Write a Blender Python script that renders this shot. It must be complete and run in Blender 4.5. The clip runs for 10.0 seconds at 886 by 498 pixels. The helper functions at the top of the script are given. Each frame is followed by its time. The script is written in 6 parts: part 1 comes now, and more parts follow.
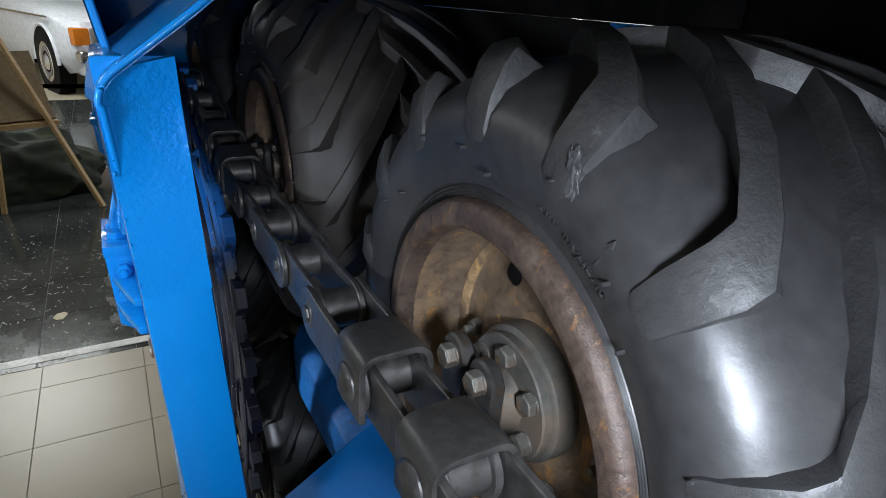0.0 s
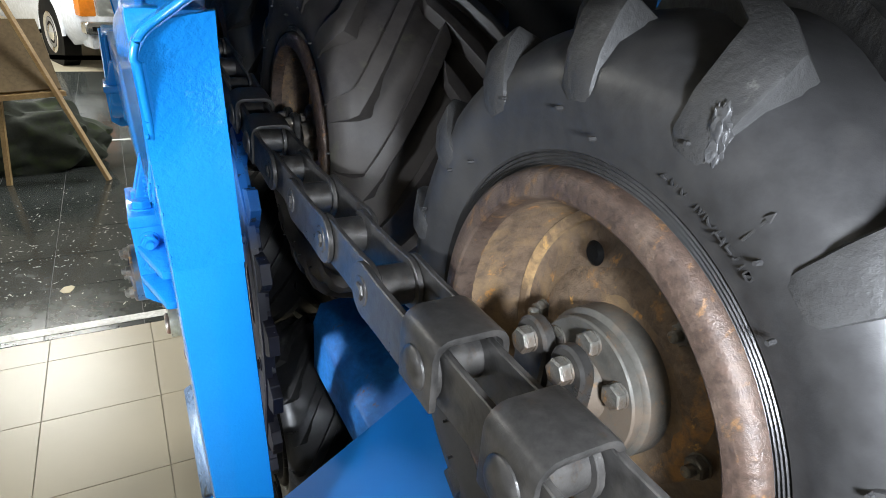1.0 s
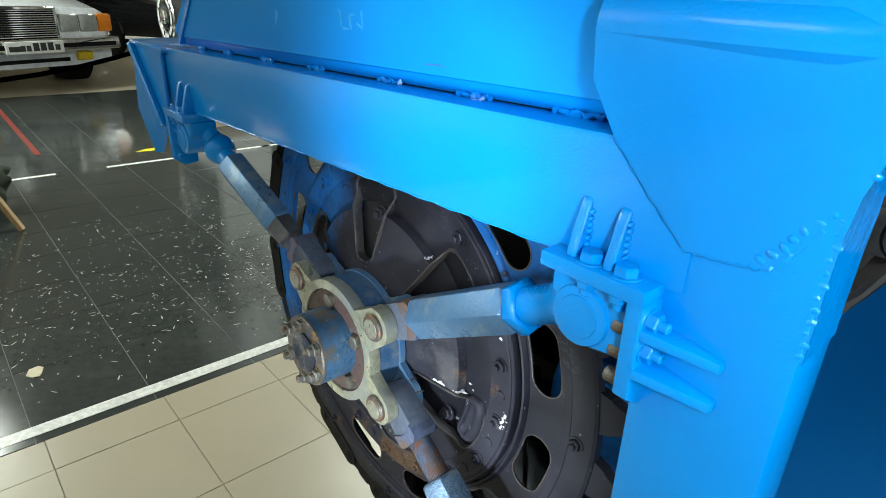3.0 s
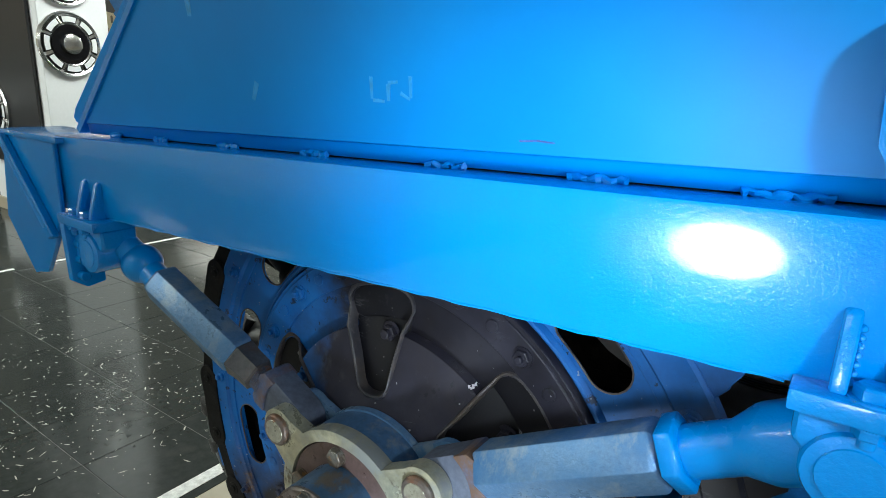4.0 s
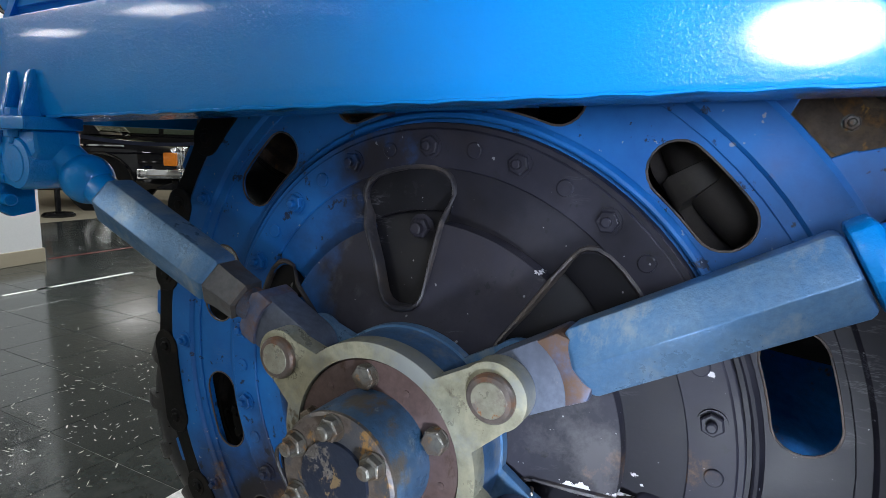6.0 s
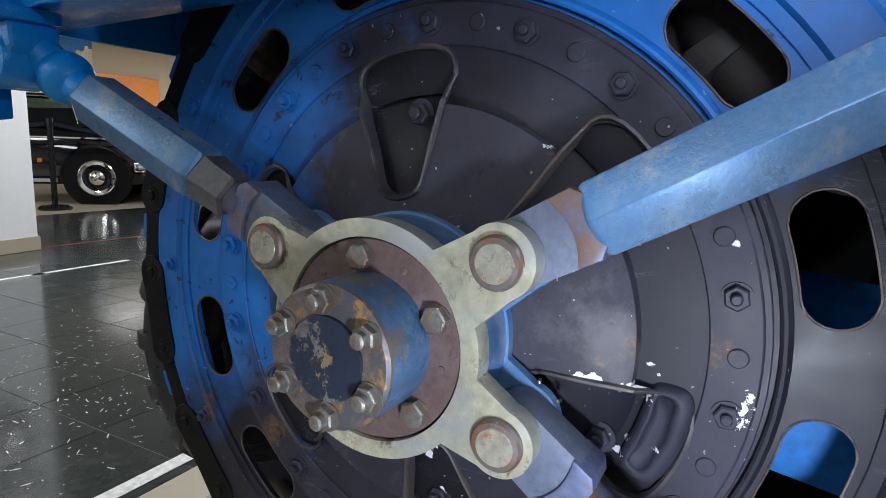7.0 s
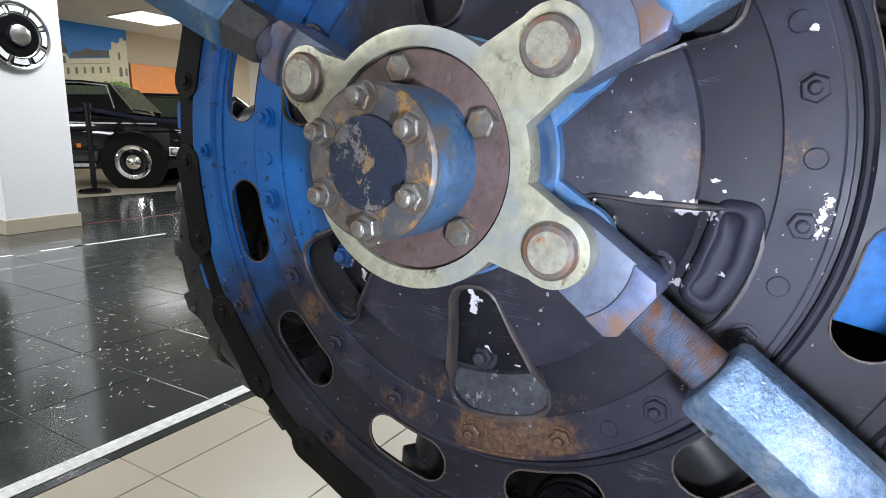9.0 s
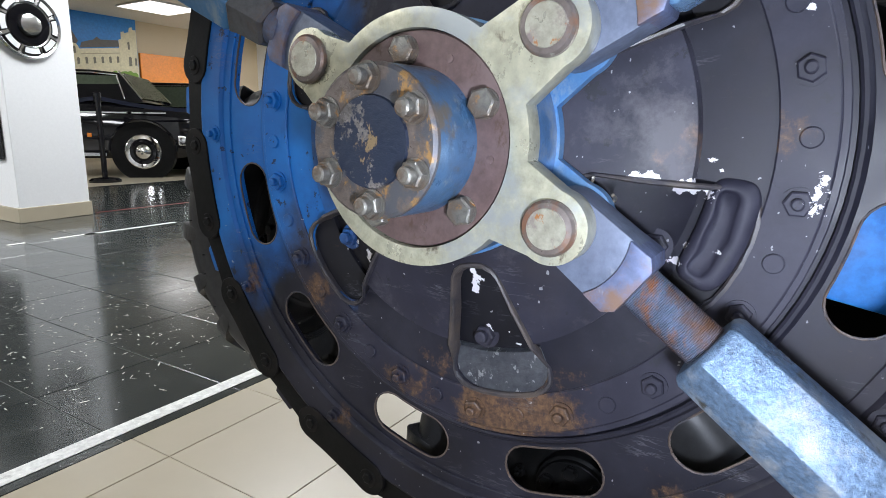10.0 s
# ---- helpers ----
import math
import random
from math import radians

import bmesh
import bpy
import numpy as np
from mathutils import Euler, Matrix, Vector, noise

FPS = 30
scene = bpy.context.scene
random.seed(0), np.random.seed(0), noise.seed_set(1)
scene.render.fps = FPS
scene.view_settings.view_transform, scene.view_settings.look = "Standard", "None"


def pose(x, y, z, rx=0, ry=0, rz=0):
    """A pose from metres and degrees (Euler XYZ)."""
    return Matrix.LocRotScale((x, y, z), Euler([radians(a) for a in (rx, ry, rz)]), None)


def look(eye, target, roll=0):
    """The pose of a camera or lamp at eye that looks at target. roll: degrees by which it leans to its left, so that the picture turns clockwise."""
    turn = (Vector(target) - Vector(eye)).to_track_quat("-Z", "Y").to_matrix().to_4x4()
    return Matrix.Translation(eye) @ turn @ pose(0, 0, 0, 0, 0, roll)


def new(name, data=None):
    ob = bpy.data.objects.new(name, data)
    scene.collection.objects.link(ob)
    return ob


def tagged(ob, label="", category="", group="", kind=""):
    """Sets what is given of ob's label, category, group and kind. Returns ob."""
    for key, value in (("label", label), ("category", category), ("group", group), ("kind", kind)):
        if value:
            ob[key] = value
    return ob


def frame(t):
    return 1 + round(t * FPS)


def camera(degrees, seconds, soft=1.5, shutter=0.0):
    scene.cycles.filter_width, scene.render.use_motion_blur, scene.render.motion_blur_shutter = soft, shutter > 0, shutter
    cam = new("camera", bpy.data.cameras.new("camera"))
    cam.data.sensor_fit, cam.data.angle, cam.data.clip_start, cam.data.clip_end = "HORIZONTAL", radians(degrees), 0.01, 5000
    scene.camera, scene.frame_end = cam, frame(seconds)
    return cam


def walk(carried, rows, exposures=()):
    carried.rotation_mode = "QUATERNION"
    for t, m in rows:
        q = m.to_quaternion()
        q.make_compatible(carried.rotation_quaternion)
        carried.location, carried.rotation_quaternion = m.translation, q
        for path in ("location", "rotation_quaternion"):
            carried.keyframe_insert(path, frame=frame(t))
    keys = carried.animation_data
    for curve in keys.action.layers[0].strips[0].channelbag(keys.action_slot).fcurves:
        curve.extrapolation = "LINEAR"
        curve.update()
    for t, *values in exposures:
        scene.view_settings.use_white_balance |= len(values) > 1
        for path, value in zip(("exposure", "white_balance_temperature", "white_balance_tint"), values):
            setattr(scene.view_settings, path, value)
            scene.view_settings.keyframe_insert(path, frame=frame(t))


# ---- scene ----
EXPOSURES = [(0.0, -0.8, 6600, 10), (0.5, 0.08, 6950, 11), (1.0, 0.2, 6950, 10), (1.5, 0.22, 7100, 8), (2.0, 0.2, 6900, 5), (2.5, 0.13, 6900, 1), (3.0, 0.1, 6900, -1), (4.5, -0.12, 6550, 6), (5.0, -0.15, 6500, 10), (5.5, -0.36, 6500, 10), (7.0, -0.15, 6450, 14), (8.0, 0.0, 6450, 14), (9.0, 0.2, 6450, 14), (10.0, 0.25, 6450, 14)]
cam = camera(73.5, 10.0, soft=0.85)
PATH = [
    (0, -0.111, -1.1669, 1.2099, 66.76, -2.766, -28.256),
    (0.5, -0.1059, -1.1315, 1.1617, 65.65, -2.719, -27.307),
    (1, -0.1358, -1.1214, 1.189, 65.096, -3.994, -27.616),
    (1.5, -0.253, -1.0749, 1.1922, 64.759, -5.713, -28.962),
    (2, -0.3812, -0.9501, 1.1659, 64.185, -6.768, -32.636),
    (2.5, -0.471, -0.8095, 1.1453, 64.474, -5.833, -37.174),
    (3, -0.5077, -0.6598, 1.1333, 66.247, -2.68, -41.232),
    (3.2, -0.5007, -0.5902, 1.1199, 67.325, -2.014, -42.778),
    (4.3, -0.518, -0.3544, 1.0879, 76.892, -2.224, -58.361),
    (4.5, -0.5116, -0.3378, 1.0731, 77.646, -2.008, -59.356),
    (5, -0.4997, -0.2976, 1.0135, 79.174, -1.421, -60.284),
    (5.5, -0.4913, -0.276, 0.9555, 80.04, -1.439, -60.431),
    (5.7, -0.4952, -0.2646, 0.9299, 80.236, -1.757, -61.354),
    (6.8, -0.4741, -0.255, 0.8089, 80.521, -1.774, -61.414),
    (7, -0.4738, -0.2518, 0.788, 80.574, -1.802, -61.499),
    (7.5, -0.474, -0.2448, 0.739, 80.271, -1.775, -61.227),
    (8, -0.4736, -0.24, 0.7023, 79.739, -1.492, -60.535),
    (8.5, -0.4749, -0.2398, 0.6765, 79.634, -0.88, -59.504),
    (9, -0.4746, -0.242, 0.6583, 79.473, -0.679, -58.803),
    (9.5, -0.4784, -0.2463, 0.6515, 78.868, -0.618, -58.302),
    (10, -0.482, -0.2524, 0.6512, 78.531, -0.667, -57.99),
]
walk(cam, [(t, pose(*p)) for t, *p in PATH], exposures=EXPOSURES)

# ---- light ----
world = bpy.data.worlds.new("hall_air")
world.use_nodes = True
world.node_tree.nodes["Background"].inputs["Color"].default_value = (0.75, 0.85, 1.0, 1)
world.node_tree.nodes["Background"].inputs["Strength"].default_value = 0.025
scene.world = world


def area_lamp(name, m, size_x, size_y, watts, colour=(0.94, 0.99, 1.0)):
    data = bpy.data.lights.new(name, "AREA")
    data.shape, data.size, data.size_y, data.energy, data.color = "RECTANGLE", size_x, size_y, watts, colour
    ob = new(name, data)
    ob.matrix_world = m
    return ob


CEILING = 3.1
# the last panel is a seen lamp; the unseen others are added for brightness
PANELS = [(-2.4, -2.8), (-3.4, 0.3), (0.9, -2.8), (-3.3, 3.0), (-1.2, 5.4), (2.4, 2.7), (6.4, 3.4), (-4.4, 6.4), (9.4, 7.0), (10.6, 10.4), (-4.4, 10.5), (7.6, 11.9)]
for px, py in PANELS:
    area_lamp("ceiling_lamp", pose(px, py, CEILING - 0.06), 1.15, 1.15, 8 if py > 11 else 10 if py == 0.3 else 130 if px == -1.2 else 84 if px < -1 and py > 2 else 120 if py > 2 else 10)


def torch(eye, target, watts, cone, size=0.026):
    """Fixed stand-in for the hand torch that goes with the camera: one beam for each place where it was held."""
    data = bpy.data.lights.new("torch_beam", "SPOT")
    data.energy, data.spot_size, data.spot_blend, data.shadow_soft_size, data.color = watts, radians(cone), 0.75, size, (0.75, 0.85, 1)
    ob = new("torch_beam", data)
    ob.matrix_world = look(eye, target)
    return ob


# all four burn together in place of one moving torch
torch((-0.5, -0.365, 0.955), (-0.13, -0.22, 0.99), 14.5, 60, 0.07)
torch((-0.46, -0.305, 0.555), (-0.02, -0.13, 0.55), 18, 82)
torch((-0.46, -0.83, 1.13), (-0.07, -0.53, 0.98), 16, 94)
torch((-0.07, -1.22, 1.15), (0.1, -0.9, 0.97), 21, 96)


# ---- materials ----
def nodes_of(name):
    m = bpy.data.materials.new(name)
    m.use_nodes = True
    t = m.node_tree
    return m, t, t.nodes["Principled BSDF"]


def link(t, a, b):
    t.links.new(a, b)


def noise_node(t, scale, detail=5.0, rough=0.6, stretch=None):
    co = t.nodes.new("ShaderNodeTexCoord")
    n = t.nodes.new("ShaderNodeTexNoise")
    n.inputs["Scale"].default_value, n.inputs["Detail"].default_value, n.inputs["Roughness"].default_value = scale, detail, rough
    if stretch:
        mp = t.nodes.new("ShaderNodeMapping")
        mp.inputs["Scale"].default_value = stretch
        link(t, co.outputs["Object"], mp.inputs["Vector"])
        link(t, mp.outputs["Vector"], n.inputs["Vector"])
    else:
        link(t, co.outputs["Object"], n.inputs["Vector"])
    return n


def ramp(t, fac, stops):
    r = t.nodes.new("ShaderNodeValToRGB")
    while len(r.color_ramp.elements) < len(stops):
        r.color_ramp.elements.new(0.5)
    for e, (p, c) in zip(r.color_ramp.elements, stops):
        e.position = p
        e.color = (*c, 1) if len(c) == 3 else c
    link(t, fac, r.inputs["Fac"])
    return r


def mix(t, fac, a, b):
    n = t.nodes.new("ShaderNodeMix")
    n.data_type = "RGBA"
    if isinstance(fac, float):
        n.inputs["Factor"].default_value = fac
    else:
        link(t, fac, n.inputs["Factor"])
    for sock, val in ((n.inputs[6], a), (n.inputs[7], b)):
        if isinstance(val, tuple):
            sock.default_value = (*val, 1)
        else:
            link(t, val, sock)
    return n.outputs[2]


def bump(t, bsdf, height, strength, distance=0.002, into=None):
    b = t.nodes.new("ShaderNodeBump")
    b.inputs["Strength"].default_value, b.inputs["Distance"].default_value = strength, distance
    link(t, height, b.inputs["Height"])
    if into:
        link(t, into, b.inputs["Normal"])
    link(t, b.outputs["Normal"], bsdf.inputs["Normal"])
    return b.outputs["Normal"]


def surface(name, base, second=None, third=None, rough=0.5, metal=0.0, grain=60.0, patch=9.0, cover=(0.5, 0.62), relief=0.15, distance=0.001, coat=0.0, rough_var=0.15, contrast=0.26, flake=(0.6, 0.66)):
    """Base colour with grain, and patches of a second and third colour with ragged edges."""
    m, t, b = nodes_of(name)
    fine = noise_node(t, grain, 6.0, 0.65)
    light = tuple(min(1, c * (1 + contrast)) for c in base)
    dark = tuple(c * (1 - contrast) for c in base)
    col = ramp(t, fine.outputs["Fac"], [(0.3, dark), (0.7, light)]).outputs["Color"]
    big = noise_node(t, patch, 9.0, 0.7)
    if second:
        f = ramp(t, big.outputs["Fac"], [(cover[0], (0, 0, 0)), (cover[1], (1, 1, 1))])
        col = mix(t, f.outputs["Color"], col, second)
    if third:
        big2 = noise_node(t, patch * 2.3, 9.0, 0.72, (1.0, 1.3, 0.8))
        f2 = ramp(t, big2.outputs["Fac"], [(flake[0], (0, 0, 0)), (flake[1], (1, 1, 1))])
        col = mix(t, f2.outputs["Color"], col, third)
    link(t, col, b.inputs["Base Color"])
    r = ramp(t, big.outputs["Fac"], [(0.35, (max(0.02, rough - rough_var),) * 3), (0.7, (min(1, rough + rough_var),) * 3)])
    link(t, r.outputs["Color"], b.inputs["Roughness"])
    b.inputs["Metallic"].default_value = metal
    b.inputs["Coat Weight"].default_value = coat
    b.inputs["Coat Roughness"].default_value = 0.12
    n1 = bump(t, b, fine.outputs["Fac"], relief, distance)
    bump(t, b, big.outputs["Fac"], relief, distance * 2, n1)
    return m


def plain(name, base, rough=0.5, metal=0.0, emit=0.0):
    m, t, b = nodes_of(name)
    n = noise_node(t, 25.0, 4.0)
    link(t, ramp(t, n.outputs["Fac"], [(0.3, tuple(c * 0.85 for c in base)), (0.7, tuple(min(1, c * 1.1) for c in base))]).outputs["Color"], b.inputs["Base Color"])
    b.inputs["Roughness"].default_value, b.inputs["Metallic"].default_value = rough, metal
    if emit:
        b.inputs["Emission Color"].default_value = (*base, 1)
        b.inputs["Emission Strength"].default_value = emit
    return m


def blue_paint(name, orange_peel, gloss=0.22, coat=0.2, tint=((0.001, 0.2, 0.62), (0.0015, 0.26, 0.73)), lump=420.0):
    m, t, b = nodes_of(name)
    big = noise_node(t, 3.0, 6.0, 0.6)
    col = ramp(t, big.outputs["Fac"], [(0.3, tint[0]), (0.7, tint[1])]).outputs["Color"]
    scuff = noise_node(t, 30.0, 10.0, 0.75, (1, 0.5, 1.6))
    f = ramp(t, scuff.outputs["Fac"], [(0.69, (0, 0, 0)), (0.74, (0.35, 0.35, 0.35))])
    col = mix(t, f.outputs["Color"], col, (0.12, 0.42, 0.75))
    link(t, col, b.inputs["Base Color"])
    r = ramp(t, big.outputs["Fac"], [(0.3, (gloss,) * 3), (0.75, (gloss + 0.14,) * 3)])
    link(t, r.outputs["Color"], b.inputs["Roughness"])
    b.inputs["Coat Weight"].default_value, b.inputs["Coat Roughness"].default_value = coat, 0.09
    b.inputs["Specular IOR Level"].default_value = 0.245
    peel = noise_node(t, lump, 4.0, 0.6)
    wave = noise_node(t, 22.0, 3.0, 0.5)
    n1 = bump(t, b, peel.outputs["Fac"], orange_peel, 0.0006 * 420 / lump)
    bump(t, b, wave.outputs["Fac"], 0.12 + 0.5 * max(0.0, orange_peel - 0.5), 0.0015, n1)
    return m


BLUE = blue_paint("blue_enamel", 0.75, 0.1, 0.5)
BLUE_DULL = blue_paint("blue_enamel_dull", 0.15, 0.37, 0.0)
# the same blue with the track bay's shade put into the colour
BLUE_SHADED = blue_paint("shaded_blue_enamel", 0.15, 0.4, 0.0, ((0.001, 0.11, 0.36), (0.0015, 0.14, 0.43)))
BLUE_ROUGH = blue_paint("blue_enamel_brushed", 0.8)
BLUE_LUMPY = blue_paint("blue_enamel_thick_lumpy", 1.0, 0.12, 0.5, lump=190.0)
RUBBER = surface("black_rubber", (0.021, 0.0207, 0.021), (0.038, 0.036, 0.034), rough=0.44, grain=140, patch=9, cover=(0.5, 0.75), relief=0.2, distance=0.0012)
LUG_RUBBER = surface("scuffed_lug_rubber", (0.023, 0.0227, 0.0225), (0.04, 0.038, 0.036), (0.06, 0.058, 0.055), rough=0.52, grain=90, patch=19, cover=(0.55, 0.7), relief=0.55, distance=0.0016)
DUSTY_RUBBER = surface("dusty_brown_rubber", (0.03, 0.026, 0.024), (0.045, 0.039, 0.034), (0.05, 0.047, 0.035), rough=0.58, grain=120, patch=7, cover=(0.45, 0.65), relief=0.25, distance=0.0012)
for m in (RUBBER, DUSTY_RUBBER, LUG_RUBBER):
    m.node_tree.nodes["Principled BSDF"].inputs["Specular IOR Level"].default_value = 0.38
RUST = surface("rusty_primer", (0.11, 0.075, 0.05), (0.2, 0.13, 0.068), (0.38, 0.18, 0.05), rough=0.55, grain=140, patch=26, cover=(0.48, 0.62), relief=0.7, distance=0.0018, contrast=0.45)
RIM_LIP = surface("worn_rim_lip", (0.058, 0.038, 0.029), (0.1, 0.07, 0.052), (0.18, 0.095, 0.038), rough=0.52, metal=0.2, grain=280, patch=34, cover=(0.5, 0.62), relief=0.7, distance=0.001, contrast=0.5, flake=(0.56, 0.64))
CHAIN = surface("oiled_chain_steel", (0.038, 0.036, 0.034), (0.075, 0.07, 0.065), (0.05, 0.036, 0.026), rough=0.4, metal=0.4, contrast=0.4, grain=120, patch=16, relief=0.25)
# near-black for steel; on the track bay's walls and sheets it is painted shade
BLACK_STEEL_AND_SHADE = surface("black_steel_and_bay_shade", (0.0045, 0.0045, 0.0045), (0.014, 0.012, 0.011), rough=0.58, metal=0.1, grain=120, patch=20, relief=0.3)
ZINC = surface("blue_smeared_galvanised_steel", (0.13, 0.235, 0.38), (0.05, 0.18, 0.4), (0.22, 0.3, 0.39), rough=0.36, metal=0.4, contrast=0.18, grain=260, patch=8, cover=(0.44, 0.66), relief=0.6, distance=0.0009, flake=(0.54, 0.64))
SPANGLE = surface("spangled_galvanised_steel", (0.1, 0.155, 0.235), (0.28, 0.3, 0.32), (0.05, 0.05, 0.045), rough=0.38, metal=0.5, contrast=0.45, grain=260, patch=16, cover=(0.5, 0.62), relief=1.0, distance=0.0012, flake=(0.6, 0.66))
BLACK_STEEL_AND_SHADE.node_tree.nodes["Principled BSDF"].inputs["Specular IOR Level"].default_value = 0.12
YELLOW_ZINC = surface("yellow_chromate_plate", (0.4, 0.39, 0.29), (0.33, 0.35, 0.34), (0.13, 0.11, 0.08), rough=0.36, metal=0.55, grain=120, patch=12, relief=0.2)
BROWN_STEEL = surface("brown_primer_steel", (0.1, 0.065, 0.06), (0.13, 0.09, 0.085), (0.07, 0.04, 0.03), rough=0.5, metal=0.2, grain=150, patch=16, relief=0.2)
BOLT = surface("plated_bolt", (0.17, 0.163, 0.145), (0.125, 0.098, 0.075), (0.3, 0.16, 0.06), rough=0.42, metal=0.55, grain=180, patch=46, cover=(0.46, 0.56), relief=0.7, contrast=0.4, flake=(0.56, 0.64))
CAP = surface("flaking_cap_paint", (0.13, 0.118, 0.11), (0.014, 0.021, 0.04), (0.2, 0.14, 0.075), rough=0.36, metal=0.3, grain=150, patch=24, cover=(0.455, 0.47), relief=0.6, contrast=0.5, flake=(0.6, 0.63))
CAP_RING = surface("rusty_cap_ring", (0.1, 0.08, 0.068), (0.06, 0.062, 0.07), (0.27, 0.15, 0.05), rough=0.4, metal=0.25, grain=150, patch=30, cover=(0.5, 0.56), relief=0.6, contrast=0.4, flake=(0.57, 0.63))
CAP_WALL = surface("worn_blue_cap_wall", (0.04, 0.1, 0.19), (0.1, 0.085, 0.07), (0.16, 0.2, 0.24), rough=0.36, metal=0.25, grain=140, patch=22, cover=(0.54, 0.62), relief=0.4)
WHITE = surface("white_wall_paint", (0.78, 0.79, 0.8), rough=0.55, relief=0.05, contrast=0.025)
CHROME = plain("chrome", (0.8, 0.8, 0.8), 0.08, 1.0)
BLACK_CAR = plain("black_car_paint", (0.006, 0.006, 0.008), 0.06)
WHITE_CAR = plain("white_car_paint", (0.72, 0.75, 0.8), 0.15)


# ---- mesh helpers ----
def part(name, bm, material, parent=None, label="", smooth=32):
    me = bpy.data.meshes.new(name)
    bmesh.ops.recalc_face_normals(bm, faces=bm.faces)
    bm.to_mesh(me)
    bm.free()
    me.materials.append(material)
    if smooth:
        me.shade_smooth()
        me.set_sharp_from_angle(angle=radians(smooth))
    ob = new(name, me)
    if parent:
        ob.parent = parent
    if label:
        tagged(ob, label)
    return ob


def share(ob, m, parent=None, label=""):
    """The same mesh again at another pose."""
    o = new(ob.name.split(".")[0], ob.data)
    o.matrix_basis = m
    o.parent = parent or ob.parent
    if label:
        tagged(o, label)
    return o


def root(name, label, category, at=(0, 0, 0), group="", kind=""):
    return tagged(place(new(name), at), label, category, group, kind)


def place(ob, at):
    ob.location = at
    return ob


def faces_between(bm, a, b, closed=True):
    n = len(a)
    for i in range(n if closed else n - 1):
        bm.faces.new((a[i], a[(i + 1) % n], b[(i + 1) % n], b[i]))


def box(bm, lo, hi):
    v = [bm.verts.new((x, y, z)) for x in (lo[0], hi[0]) for y in (lo[1], hi[1]) for z in (lo[2], hi[2])]
    for q in ((0, 1, 3, 2), (4, 6, 7, 5), (0, 4, 5, 1), (2, 3, 7, 6), (0, 2, 6, 4), (1, 5, 7, 3)):
        bm.faces.new([v[i] for i in q])
    return bm


def prism(bm, pts, axis, lo, hi, shift=(0, 0)):
    """A flat outline (the two other axes in order) pushed from lo to hi along an axis; shift moves the far face."""
    def at(p, d, s):
        a, b = p[0] + s[0], p[1] + s[1]
        return {"x": (d, a, b), "y": (a, d, b), "z": (a, b, d)}[axis]
    A = [bm.verts.new(at(p, lo, (0, 0))) for p in pts]
    B = [bm.verts.new(at(p, hi, shift)) for p in pts]
    bm.faces.new(A)
    bm.faces.new(B[::-1])
    faces_between(bm, A, B)
    return bm


def lathe(bm, profile, cy=0.0, cz=0.0, seg=48, cap=True):
    """Turns (x, r) pairs round an axis along x."""
    rings = []
    for x, r in profile:
        rings.append([bm.verts.new((x, cy + r * math.cos(2 * math.pi * i / seg), cz + r * math.sin(2 * math.pi * i / seg))) for i in range(seg)])
    for a, b in zip(rings, rings[1:]):
        faces_between(bm, a, b)
    if cap:
        if profile[0][1] > 1e-6:
            bm.faces.new(rings[0])
        if profile[-1][1] > 1e-6:
            bm.faces.new(rings[-1][::-1])
    return bm


def ring_profile(bm, profile, cy=0.0, cz=0.0, seg=64):
    """As lathe, with a closed profile."""
    return lathe(bm, list(profile) + [profile[0]], cy, cz, seg, cap=False)


def turned(bm, m):
    bmesh.ops.transform(bm, matrix=m, verts=bm.verts)
    return bm


def soften(bm, width, segments=1, angle=30):
    bmesh.ops.recalc_face_normals(bm, faces=bm.faces)
    edges = [e for e in bm.edges if len(e.link_faces) == 2 and e.calc_face_angle(0) > radians(angle)]
    bmesh.ops.bevel(bm, geom=edges, offset=width, segments=segments, profile=0.6, affect="EDGES", clamp_overlap=True)
    return bm


def tube(bm, points, radius, seg=8):
    """A round bar through points."""
    pts = [Vector(p) for p in points]
    rings = []
    for i, p in enumerate(pts):
        d = (pts[min(i + 1, len(pts) - 1)] - pts[max(i - 1, 0)]).normalized()
        a = d.cross(Vector((0.3, 0.2, 1)) if abs(d.z) < 0.9 else Vector((1, 0.1, 0))).normalized()
        b = d.cross(a)
        rings.append([bm.verts.new(p + radius * (a * math.cos(2 * math.pi * k / seg) + b * math.sin(2 * math.pi * k / seg))) for k in range(seg)])
    for a, b in zip(rings, rings[1:]):
        faces_between(bm, a, b)
    bm.faces.new(rings[0])
    bm.faces.new(rings[-1][::-1])
    return bm


def bar(bm, profile, a, b, seg=6, turn=0.0):
    """Turns (length along a to b from 0 to 1, r) pairs into a bar from a to b."""
    a, b = Vector(a), Vector(b)
    d = b - a
    q = d.to_track_quat("X", "Z").to_matrix().to_4x4()
    t = bmesh.new()
    lathe(t, [(f * d.length, r) for f, r in profile], seg=seg)
    turned(t, Matrix.Translation(a) @ q @ Matrix.Rotation(radians(turn), 4, "X"))
    me = bpy.data.meshes.new("bar")
    t.to_mesh(me)
    t.free()
    bm.from_mesh(me)
    bpy.data.meshes.remove(me)
    return bm


